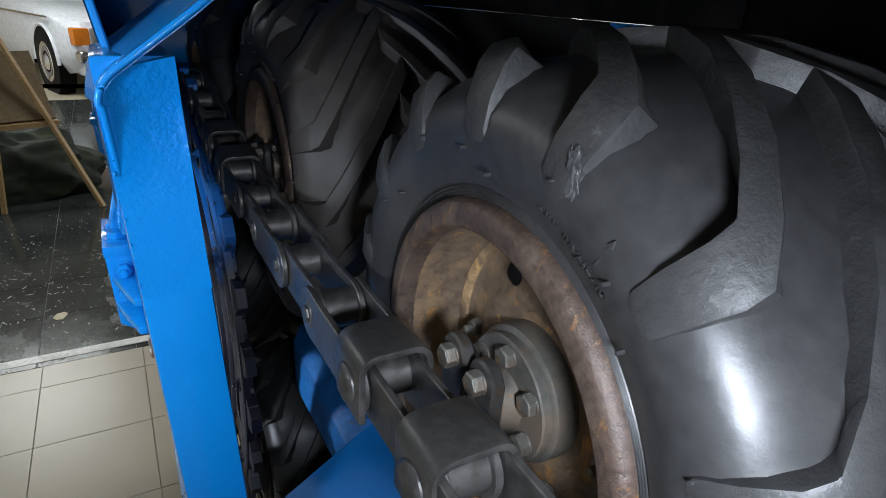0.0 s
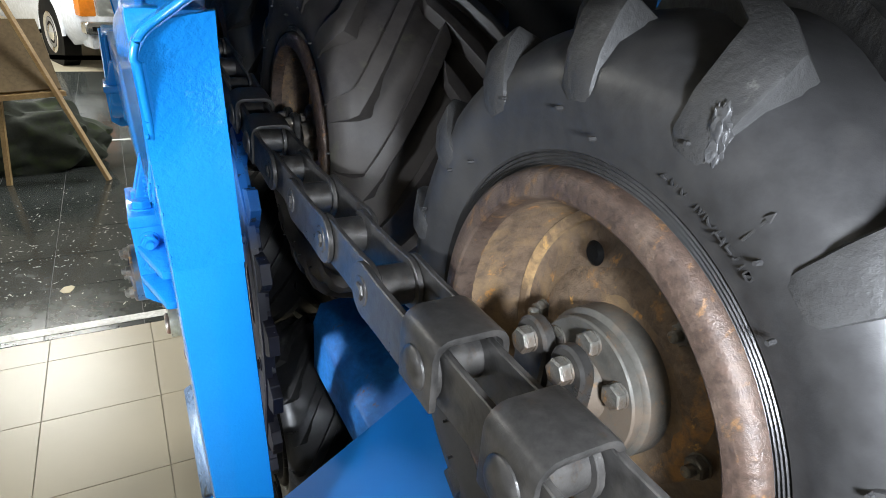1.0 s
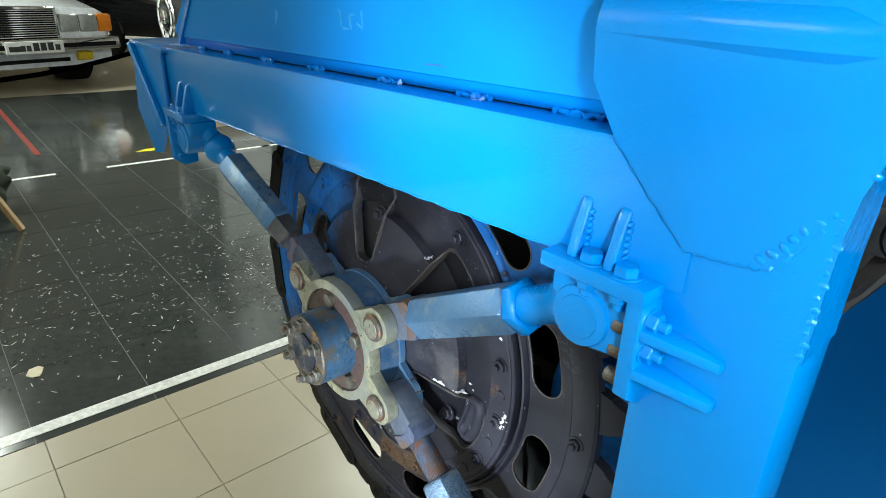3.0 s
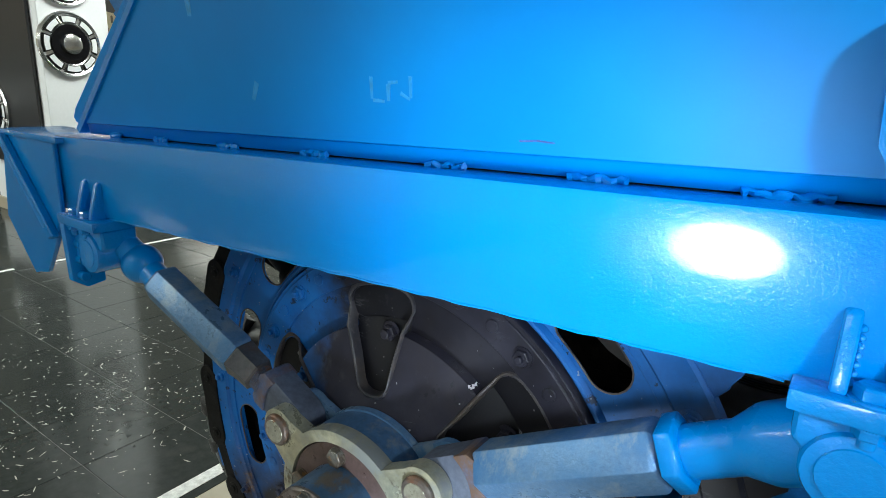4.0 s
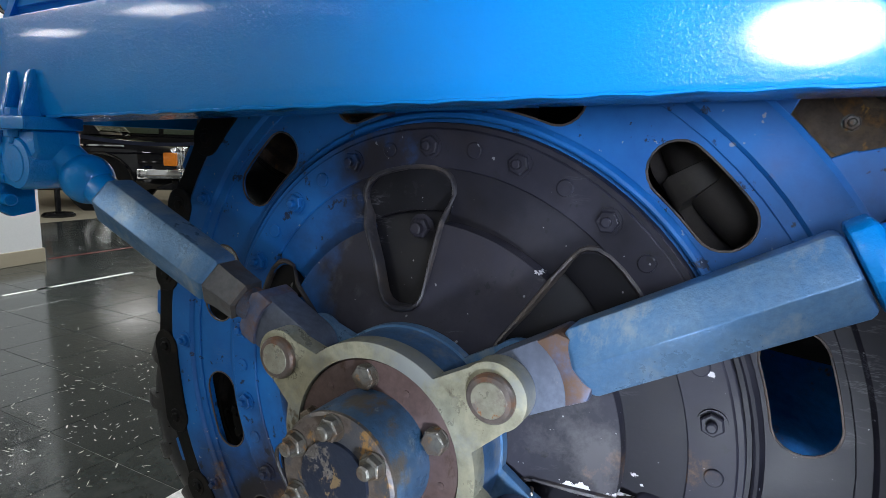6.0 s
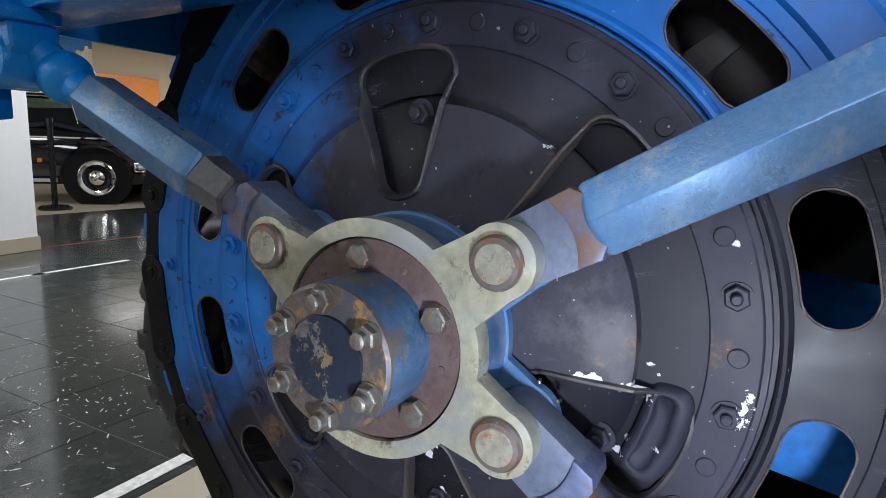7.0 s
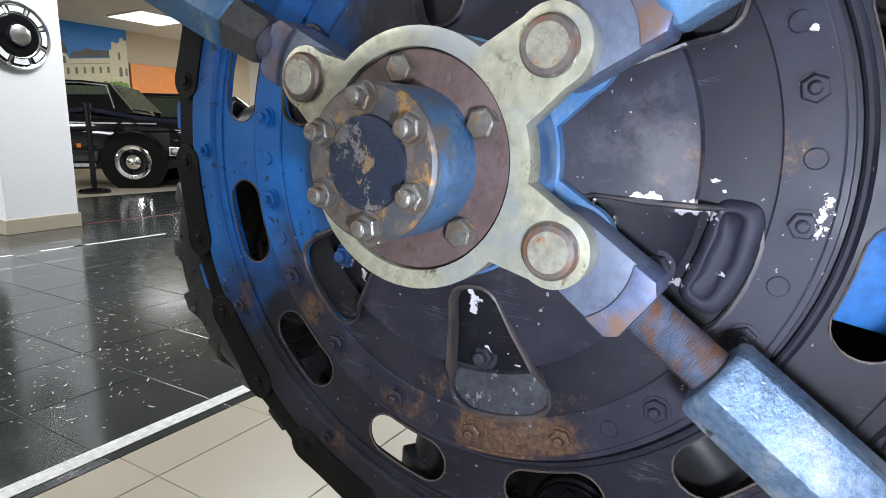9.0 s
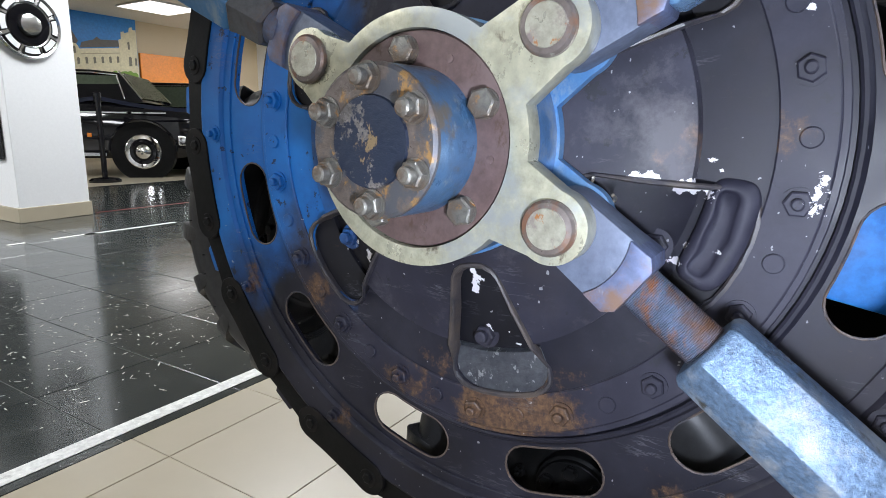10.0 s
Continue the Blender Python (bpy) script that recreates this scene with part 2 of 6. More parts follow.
def hex_bolt(r=0.009, h=0.006, stud=0.5, washer=1.35):
    """A hex head that points along -x, on a washer, with its stud end."""
    bm = bmesh.new()
    lathe(bm, [(0, r * washer), (-0.0012, r * washer)], seg=20)
    t = bmesh.new()
    lathe(t, [(-0.001, r), (-h * 0.85, r), (-h, r * 0.86)], seg=6)
    me = bpy.data.meshes.new("t")
    t.to_mesh(me)
    bm.from_mesh(me)
    bpy.data.meshes.remove(me)
    t.free()
    if stud:
        lathe(bm, [(-h, r * stud), (-h * 1.7, r * stud), (-h * 1.85, r * stud * 0.7)], seg=14)
    return bm


def arc(r, a0, a1, n, c=(0, 0)):
    return [(c[0] + r * math.cos(radians(a0 + (a1 - a0) * i / n)), c[1] + r * math.sin(radians(a0 + (a1 - a0) * i / n))) for i in range(n + 1)]


def plate_with_holes(outline, holes, x0, x1):
    """A flat plate across x, with holes: filled from its edge loops, then given thickness."""
    bm = bmesh.new()
    edges = []
    for loop in [outline, *holes]:
        v = [bm.verts.new((x0, y, z)) for y, z in loop]
        edges += [bm.edges.new((v[i], v[(i + 1) % len(v)])) for i in range(len(v))]
    bmesh.ops.triangle_fill(bm, use_beauty=True, use_dissolve=False, edges=edges)
    geo = bmesh.ops.extrude_face_region(bm, geom=bm.faces[:])
    bmesh.ops.translate(bm, vec=(x1 - x0, 0, 0), verts=[g for g in geo["geom"] if isinstance(g, bmesh.types.BMVert)])
    return bm


# ---- tracked vehicle ----
HY, HZ = 0.005, 0.558            # axle of the drive sprocket
PITCH, TEETH = 0.0806, 26
SPR = 0.352                      # circle of the chain pins round the sprocket
vehicle = root("tracked_vehicle", "bright blue amphibious vehicle on chain tracks with rubber tyres", "tracked vehicle")
vehicle.scale = (1.15, 1.15, 1.15)


def disc_paint(name, wy, wz, start, soft, chips=(), rusty=(), depth=1.0, rough=(0.42, 0.7), dusty=()):
    """Dark blue-black paint with blue overspray on one side, rust and pale chips round given spots; it runs on over bolts."""
    m, t, b = nodes_of(name)
    geo = t.nodes.new("ShaderNodeNewGeometry")
    co = t.nodes.new("ShaderNodeVectorMath")
    co.operation = "SCALE"
    link(t, geo.outputs["Position"], co.inputs[0])
    co.inputs["Scale"].default_value = 1 / 1.15
    at = co.outputs["Vector"]
    flat = t.nodes.new("ShaderNodeVectorMath")
    flat.operation = "MULTIPLY"
    link(t, at, flat.inputs[0])
    flat.inputs[1].default_value = (0, 1, 1)

    def cloud_of(scale, detail=5.0, rough=0.6, stretch=None):
        n = t.nodes.new("ShaderNodeTexNoise")
        n.inputs["Scale"].default_value, n.inputs["Detail"].default_value, n.inputs["Roughness"].default_value = scale, detail, rough
        src = at
        if stretch:
            mp = t.nodes.new("ShaderNodeMapping")
            mp.inputs["Scale"].default_value = stretch
            link(t, at, mp.inputs["Vector"])
            src = mp.outputs["Vector"]
        link(t, src, n.inputs["Vector"])
        return n.outputs["Fac"]

    def plus(sock, other, k):
        a = t.nodes.new("ShaderNodeMath")
        a.operation = "MULTIPLY_ADD"
        link(t, other, a.inputs[0])
        a.inputs[1].default_value = k
        link(t, sock, a.inputs[2])
        return a.outputs[0]

    def round_spot(level, spots, k):
        for cy, cz, reach in spots:
            d = t.nodes.new("ShaderNodeVectorMath")
            d.operation = "DISTANCE"
            link(t, flat.outputs["Vector"], d.inputs[0])
            d.inputs[1].default_value = (0, cy, cz)
            near = t.nodes.new("ShaderNodeMapRange")
            link(t, d.outputs["Value"], near.inputs["Value"])
            near.inputs["From Min"].default_value, near.inputs["From Max"].default_value = 0.0, reach
            near.inputs["To Min"].default_value, near.inputs["To Max"].default_value = 1.0, 0.0
            level = plus(level, near.outputs["Result"], k)
        return level

    n = t.nodes.new("ShaderNodeVectorMath")
    n.operation = "DOT_PRODUCT"
    link(t, at, n.inputs[0])
    n.inputs[1].default_value = (0, wy, wz)
    a = t.nodes.new("ShaderNodeMath")
    link(t, n.outputs["Value"], a.inputs[0])
    a.inputs[1].default_value = -wy * HY - wz * HZ - start
    side = plus(a.outputs[0], cloud_of(11.0, 7.0, 0.62), 0.2)
    spray = ramp(t, side, [(0.1, (0, 0, 0)), (0.1 + soft, (1, 1, 1))])
    fine = cloud_of(260.0, 4.0, 0.6)
    smudge = cloud_of(9.0, 8.0, 0.68)
    dark = ramp(t, smudge, [(p, tuple(depth * v for v in c)) for p, c in ((0.35, (0.009, 0.0088, 0.015)), (0.52, (0.018, 0.0175, 0.029)), (0.72, (0.04, 0.039, 0.055)))]).outputs["Color"]
    stain = ramp(t, cloud_of(5.0, 9.0, 0.7), [(0.52, (0, 0, 0)), (0.68, (0.5, 0.5, 0.5))])
    dark = mix(t, stain.outputs["Color"], dark, (0.026 * depth, 0.02 * depth, 0.019 * depth))
    bl = ramp(t, smudge, [(0.3, (0.003, 0.078, 0.29)), (0.7, (0.01, 0.15, 0.46))])
    col = mix(t, spray.outputs["Color"], dark, bl.outputs["Color"])
    rust = cloud_of(42.0, 9.0, 0.75)
    bare = ramp(t, cloud_of(60.0, 8.0, 0.7), [(0.615, (0, 0, 0)), (0.63, (0.85, 0.85, 0.85))])
    col = mix(t, bare.outputs["Color"], col, (0.012, 0.012, 0.016))
    rf = ramp(t, round_spot(rust, rusty, 0.24), [(0.66, (0, 0, 0)), (0.78, (0.85, 0.85, 0.85))])
    rust_col = ramp(t, fine, [(0.3, (0.035, 0.021, 0.015)), (0.5, (0.085, 0.047, 0.026)), (0.7, (0.15, 0.085, 0.042))])
    col = mix(t, rf.outputs["Color"], col, rust_col.outputs["Color"])
    scratch = cloud_of(26.0, 6.0, 0.7, (1, 0.25, 1.6))
    sf = ramp(t, scratch, [(0.485, (0, 0, 0)), (0.5, (0.4, 0.4, 0.4)), (0.515, (0, 0, 0))])
    gap = ramp(t, cloud_of(13.0, 3.0), [(0.55, (0, 0, 0)), (0.66, (1, 1, 1))])
    both = t.nodes.new("ShaderNodeMath")
    both.operation = "MULTIPLY"
    link(t, sf.outputs["Color"], both.inputs[0])
    link(t, gap.outputs["Color"], both.inputs[1])
    col = mix(t, both.outputs[0], col, (0.15, 0.15, 0.17))
    # pale patches round these spots are glare put into the colour
    if dusty:
        painted_glare = ramp(t, round_spot(cloud_of(28.0, 8.0, 0.7), dusty, 0.26), [(0.58, (0, 0, 0)), (0.82, (0.34, 0.34, 0.34))])
        col = mix(t, painted_glare.outputs["Color"], col, (0.16, 0.15, 0.16))
    speck = ramp(t, cloud_of(170.0, 2.0, 0.5), [(0.735, (0, 0, 0)), (0.75, (0.7, 0.7, 0.7))])
    col = mix(t, speck.outputs["Color"], col, (0.3, 0.3, 0.31))
    cf = ramp(t, round_spot(cloud_of(150.0, 6.0, 0.65), chips, 0.34), [(0.76, (0, 0, 0)), (0.768, (1, 1, 1))])
    col = mix(t, cf.outputs["Color"], col, (0.6, 0.58, 0.6))
    link(t, col, b.inputs["Base Color"])
    link(t, ramp(t, smudge, [(0.35, (rough[0],) * 3), (0.7, (rough[1],) * 3)]).outputs["Color"], b.inputs["Roughness"])
    b.inputs["Specular IOR Level"].default_value = 0.3
    n1 = bump(t, b, fine, 0.16, 0.0006)
    n2 = bump(t, b, smudge, 0.25, 0.002, n1)
    bump(t, b, cf.outputs["Color"], 0.5, 0.0006, n2)
    return m


def on_disc(r, ang):
    return HY + r * math.cos(radians(ang)), HZ + r * math.sin(radians(ang))


DISC = disc_paint("dark_disc_paint", 0.5, 0.86, -0.03, 0.1, [], [(*on_disc(0.32, -122), 0.06), (*on_disc(0.312, -28), 0.03), (*on_disc(0.32, -62), 0.03)], 0.62)
RING = disc_paint("dark_ring_paint", 0.9, 0.35, 0.12, 0.06, [(*on_disc(0.231, 184.3), 0.0095), (*on_disc(0.2295, 187.1), 0.0105), (*on_disc(0.231, 189.6), 0.0085), (*on_disc(0.2282, 192.9), 0.005), (*on_disc(0.226, 160), 0.007)], [(*on_disc(0.22, -70), 0.05), (*on_disc(0.222, -90), 0.075), (*on_disc(0.22, -101), 0.06), (*on_disc(0.22, -112), 0.04), (*on_disc(0.222, -40), 0.04), (*on_disc(0.21, 178), 0.02)], 0.9)
LIP = surface("worn_window_lip", (0.024, 0.023, 0.029), (0.066, 0.052, 0.044), (0.05, 0.046, 0.049), rough=0.5, grain=140, patch=14, cover=(0.45, 0.6), relief=0.4)
EDGE_RUST = surface("rusty_cut_edge", (0.07, 0.05, 0.04), (0.025, 0.024, 0.03), (0.16, 0.1, 0.06), rough=0.6, grain=160, patch=30, cover=(0.5, 0.58), relief=0.5)
INNER = disc_paint("dark_dish_paint", 1.0, 0.15, 0.1, 0.08, [(*on_disc(0.125, 189), 0.0087), (*on_disc(0.134, 188.6), 0.0101), (*on_disc(0.143, 188.6), 0.0087), (*on_disc(0.154, 190.2), 0.0087), (*on_disc(0.1605, 188.3), 0.0101), (*on_disc(0.1705, 189.5), 0.0123), (*on_disc(0.17, 206.5), 0.0087), (*on_disc(0.1705, 202.5), 0.0058), (*on_disc(0.191, 200.2), 0.0051), (*on_disc(0.162, 125), 0.0087)], [(*on_disc(0.2, -80), 0.03), (*on_disc(0.19, -114), 0.02), (*on_disc(0.161, 182), 0.018), (*on_disc(0.155, 177), 0.015), (*on_disc(0.14, 184), 0.012)], 0.95, (0.48, 0.74), [(*on_disc(0.13, 171), 0.04), (*on_disc(0.145, 180), 0.03), (*on_disc(0.15, 186), 0.02)])
# recessed band: the dish's finish at a lower tone
BAND = disc_paint("darker_recessed_band", 1.0, 0.15, 0.1, 0.08, [(*on_disc(0.1705, 182.9), 0.006), (*on_disc(0.176, 185), 0.004)], [(*on_disc(0.2, -82), 0.035), (*on_disc(0.195, -114), 0.03), (*on_disc(0.2, 207), 0.012)], 0.6)
BACKING = disc_paint("black_backing_paint", 1.0, 0.15, 1.0, 0.08, [(*on_disc(0.0985, 266), 0.0094), (*on_disc(0.109, 264.6), 0.0109), (*on_disc(0.1174, 266.3), 0.0058), (*on_disc(0.0985, 258.3), 0.0058), (*on_disc(0.157, 264.4), 0.0101), (*on_disc(0.1475, 262.9), 0.0065), (*on_disc(0.1644, 256.3), 0.0058), (*on_disc(0.152, 257), 0.0036), (*on_disc(0.12, 318), 0.013), (*on_disc(0.132, 322), 0.011), (*on_disc(0.146, 316), 0.014), (*on_disc(0.11, 325), 0.009), (*on_disc(0.152, 323), 0.008)], [], 0.25, (0.5, 0.75))
WORN_LEDGE = surface("worn_grey_ledge", (0.075, 0.08, 0.095), (0.13, 0.135, 0.15), (0.36, 0.36, 0.37), rough=0.55, grain=140, patch=34, cover=(0.45, 0.62), relief=0.6, distance=0.002, flake=(0.57, 0.59))


def sprocket():
    """Drive sprocket: slotted rim disc with a rolled edge, dished windowed centre, bolts, teeth."""
    m = Matrix.Translation((0, HY, HZ))
    slots = []
    for k in range(12):
        c = -15 - 30 * k
        h = 4.7
        loop = arc(0.2945, c - h, c + h, 5)
        e = (0.2742 * math.cos(radians(c + h)), 0.2742 * math.sin(radians(c + h)))
        loop += arc(0.0203, c + h + 12, c + h + 168, 9, e)
        loop += arc(0.2539, c + h, c - h, 5)
        e = (0.2742 * math.cos(radians(c - h)), 0.2742 * math.sin(radians(c - h)))
        loop += arc(0.0203, c - h + 192, c - h + 348, 9, e)
        slots.append(loop)
    bm = plate_with_holes(arc(0.318, 0, 357.5, 143), [*slots, arc(0.212, 0, 355, 71)], 0.001, 0.0045)
    disc = part("sprocket_disc", soften(turned(bm, m), 0.0008, 1, 60), DISC, vehicle, "dark slotted steel disc with blue overspray and rust")
    for loop in slots:
        part("slot_edge", turned(tube(bmesh.new(), [(0.0012, p, q) for p, q in loop + loop[:1]], 0.001, 5), m), EDGE_RUST, disc)
    bm = bmesh.new()
    ring_profile(bm, [(0.001, 0.3085), (-0.0025, 0.3095), (-0.0048, 0.312), (-0.0045, 0.318), (-0.004, 0.334), (-0.0048, 0.339), (-0.003, 0.3425), (0.006, 0.3435), (0.006, 0.33), (0.003, 0.309)], seg=112)
    part("rolled_edge", turned(bm, m), DISC, disc)
    bm = bmesh.new()
    ring_profile(bm, [(0.001, 0.203), (-0.0125, 0.2035), (-0.0135, 0.2045), (-0.0135, 0.2335), (-0.0128, 0.2345), (-0.0115, 0.235), (-0.0115, 0.2385), (-0.0105, 0.2393), (0.001, 0.2395)], seg=96)
    part("bolt_ring", turned(bm, m), RING, disc, "dark flat bolting ring")
    bm = bmesh.new()
    ring_profile(bm, [(0.0015, 0.2425), (-0.0045, 0.2432), (-0.0055, 0.2448), (-0.005, 0.247), (-0.0015, 0.2495), (0.0015, 0.2505)], seg=96)
    part("bead", turned(bm, m), DISC, disc)
    # dished centre with six windows; a raised inner cone ends in a step
    prof = [(0.0, 0.0935), (0.009, 0.0945), (0.0155, 0.0985), (0.019, 0.104), (0.0212, 0.112), (0.0258, 0.13), (0.0355, 0.16), (0.0415, 0.178), (0.0425, 0.185), (0.041, 0.1915), (0.0365, 0.197), (0.028, 0.2012), (0.016, 0.2035), (0.0, 0.2045)]

    def half(r):
        for (s0, r0), (s1, r1) in zip(prof, prof[1:]):
            if r0 <= r <= r1:
                return math.atan2(s0 + (s1 - s0) * (r - r0) / (r1 - r0), r)
        return 0.0

    def dish(r):
        return -0.0115 if r > 0.1615 else -0.0243 - 0.22 * (0.1605 - r)

    radii = sorted([0.05, 0.07, 0.09, 0.0939, 0.0965, 0.101, 0.108, 0.12, 0.145, 0.1612, 0.162, 0.17, 0.182, 0.188, 0.194, 0.1995, 0.2024, 0.2041, 0.206, 0.214] + [r for _, r in prof])
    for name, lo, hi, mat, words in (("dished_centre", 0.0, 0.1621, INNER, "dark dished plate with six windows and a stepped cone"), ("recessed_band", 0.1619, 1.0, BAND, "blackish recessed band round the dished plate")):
        bm = bmesh.new()
        for k in range(6):
            c0, c1 = radians(-98.5 + 60 * k), radians(-38.5 + 60 * k)
            rows = []
            for r in [r for r in radii if lo < r < hi]:
                a0, a1 = c0 + half(r), c1 - half(r)
                rows.append([bm.verts.new((dish(r), r * math.cos(a0 + (a1 - a0) * j / 12), r * math.sin(a0 + (a1 - a0) * j / 12))) for j in range(13)])
            for a, b in zip(rows, rows[1:]):
                faces_between(bm, a, b, False)
        bmesh.ops.remove_doubles(bm, verts=bm.verts[:], dist=1e-5)
        bmesh.ops.solidify(bm, geom=bm.faces[:], thickness=0.0015)
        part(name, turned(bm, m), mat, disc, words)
    for k in range(6):
        c = radians(-98.5 + 60 * k)
        ring2 = prof + [(-s, r) for s, r in prof[-2:0:-1]]
        rc = 0.155
        bm = bmesh.new()
        rows = []
        for dx, g in ((0.0003, 0.0034), (-0.0022, 0.0022), (-0.0027, 0.0), (-0.001, -0.0014), (0.0105, -0.0014)):
            ring = []
            for s, r in ring2:
                d = math.hypot(s, r - rc)
                s2, r2 = s * (1 + g / d), rc + (r - rc) * (1 + g / d)
                ring.append(bm.verts.new((dish(r) + dx, r2 * math.cos(c) - s2 * math.sin(c), r2 * math.sin(c) + s2 * math.cos(c))))
            rows.append(ring)
        for a, b in zip(rows, rows[1:]):
            faces_between(bm, a, b)
        part("window_lip", turned(bm, m), LIP, disc)
    bm = lathe(bmesh.new(), [(-0.003, 0.17), (-0.0135, 0.15), (dish(0.085) + 0.0125, 0.085), (dish(0.085) + 0.0125, 0.05)], seg=72, cap=False)
    part("window_backing", turned(bm, m), BACKING, disc, "black plate with pale flaking paint")
    bm = lathe(bmesh.new(), [(-0.0075, 0.206), (-0.0085, 0.174), (-0.0075, 0.1695), (0.004, 0.168)], seg=72, cap=False)
    part("window_ledge", turned(bm, m), BACKING, disc)

    def sector(rows, a0, a1, n):
        sheet = bmesh.new()
        lines = [[sheet.verts.new((x, r * math.cos(a), r * math.sin(a))) for a in (radians(a0 + (a1 - a0) * j / n) for j in range(n + 1))] for x, r in rows]
        for a, b in zip(lines, lines[1:]):
            faces_between(sheet, a, b, False)
        bmesh.ops.solidify(sheet, geom=sheet.faces[:], thickness=0.0008)
        return turned(sheet, m)
    part("worn_ledge", sector([(-0.009, 0.206), (-0.0102, 0.19), (-0.0105, 0.176), (-0.0095, 0.17), (-0.002, 0.1675)], -118, -79, 12), WORN_LEDGE, disc, "worn grey ledge inside the window")
    part("pocket_plate", sector([(-0.0075, 0.203), (-0.0085, 0.165), (dish(0.15) + 0.007, 0.15), (dish(0.1) + 0.006, 0.1), (dish(0.1) + 0.012, 0.094)], 186, 217, 12), INNER, disc)
    bm = lathe(bmesh.new(), [(0.022, 0.21), (0.03, 0.21)], seg=72)
    part("back_plate", turned(bm, m), BLACK_STEEL_AND_SHADE, disc, "black rear plate")
    head = hex_bolt(0.007, 0.005, 0.5)
    first = part("rim_bolt", head, DISC, disc)
    first.matrix_basis = Matrix.Translation((-0.0042, HY + 0.32, HZ))
    for k in range(1, 12):
        a = radians(30 * k)
        share(first, Matrix.Translation((-0.0042, HY + 0.32 * math.cos(a), HZ + 0.32 * math.sin(a))) @ Matrix.Rotation(k * 1.3, 4, "X"))
    nut = part("ring_bolt", hex_bolt(0.0082, 0.0055, 0.45, 1.2), RING, disc)
    pin = part("ring_rivet", lathe(bmesh.new(), [(0, 0.0064), (-0.0012, 0.0062), (-0.0017, 0.0055), (-0.0016, 0.002)], seg=18), RING, disc)
    for k in range(18):
        for ob, off in ((nut, 8.5), (pin, 18.5)):
            a = radians(20 * k + off)
            mm = Matrix.Translation((-0.0136, HY + 0.2205 * math.cos(a), HZ + 0.2205 * math.sin(a))) @ Matrix.Rotation(k * 0.7, 4, "X")
            if k == 0:
                ob.matrix_basis = mm
            else:
                share(ob, mm)
    win_nut = part("inner_nut", hex_bolt(0.0085, 0.007, 0.6), INNER, disc)
    for k in range(6):
        a = radians(-95 + 60 * k)
        mm = Matrix.Translation((-0.018 if k == 5 else -0.0108, HY + 0.155 * math.cos(a), HZ + 0.155 * math.sin(a)))
        if k == 0:
            win_nut.matrix_basis = mm
        else:
            share(win_nut, mm)
    # pressed pocket in the rear window: a long bent pad with a wavy dent
    bm = bmesh.new()
    rows = []
    for u, v, dv, x, wave in ((0.0378, 0.0166, 0.0, -0.003, 0.0), (0.0374, 0.0163, 0.0, -0.0115, 0.0), (0.036, 0.0152, 0.0, -0.0152, 0.0), (0.0335, 0.0128, 0.0, -0.0176, 0.0002), (0.0312, 0.0098, -0.0006, -0.0186, 0.0004), (0.0298, 0.0076, -0.0016, -0.0184, 0.0006), (0.0288, 0.0064, -0.002, -0.0168, 0.0008), (0.027, 0.005, -0.002, -0.0142, 0.0008), (0.018, 0.0025, -0.002, -0.0136, 0.0)):
        ring = []
        for i in range(56):
            c, q = math.cos(math.tau * i / 56), math.sin(math.tau * i / 56)
            cu, sv = math.copysign(abs(c) ** 0.45, c), math.copysign(abs(q) ** 0.6, q)
            a = radians(197.6) + u * cu / 0.187
            r = 0.1872 + dv + v * sv + wave * math.sin(7.0 * cu + 2.0 * sv) - 0.0014 * cu * cu
            ring.append(bm.verts.new((x + 0.0006 * math.sin(4 * cu + sv), r * math.cos(a), r * math.sin(a))))
        rows.append(ring)
    for a, b in zip(rows, rows[1:]):
        faces_between(bm, a, b)
    bm.faces.new(rows[-1])
    bmesh.ops.recalc_face_normals(bm, faces=bm.faces[:])
    part("pressed_pocket", turned(bm, m), INNER, disc, "dark pressed pocket with chipped pale edges", 70)
    # toothed ring
    loop = []
    step = 360 / TEETH
    for k in range(TEETH):
        a = step * k + 144
        loop += arc(0.334, a - step / 2, a - step / 2 + 1.6, 2) + arc(0.337, a - 4.6, a - 4.3, 1) + arc(0.356, a - 3.3, a - 3.1, 1) + arc(0.371, a - 2.0, a + 2.0, 2)
        loop += arc(0.356, a + 3.1, a + 3.3, 1) + arc(0.337, a + 4.3, a + 4.6, 1) + arc(0.334, a + step / 2 - 1.6, a + step / 2 - 0.2, 2)
    bm = plate_with_holes(loop, [arc(0.3, 0, 355, 71)], -0.001, 0.012)
    part("toothed_ring", soften(turned(bm, m), 0.0012, 1, 60), DISC, vehicle, "worn dark and blue toothed ring with brown rust")
    return disc


PIN_RIM = surface("pin_rim", (0.12, 0.1, 0.09), (0.15, 0.075, 0.045), (0.26, 0.25, 0.22), rough=0.42, metal=0.4, grain=150, patch=38, cover=(0.48, 0.58), relief=0.5)
PIN_FACE = surface("pin_face", (0.3, 0.29, 0.23), (0.2, 0.16, 0.15), (0.3, 0.12, 0.035), rough=0.4, metal=0.5, grain=150, patch=30, cover=(0.5, 0.58), relief=0.6, flake=(0.58, 0.62))


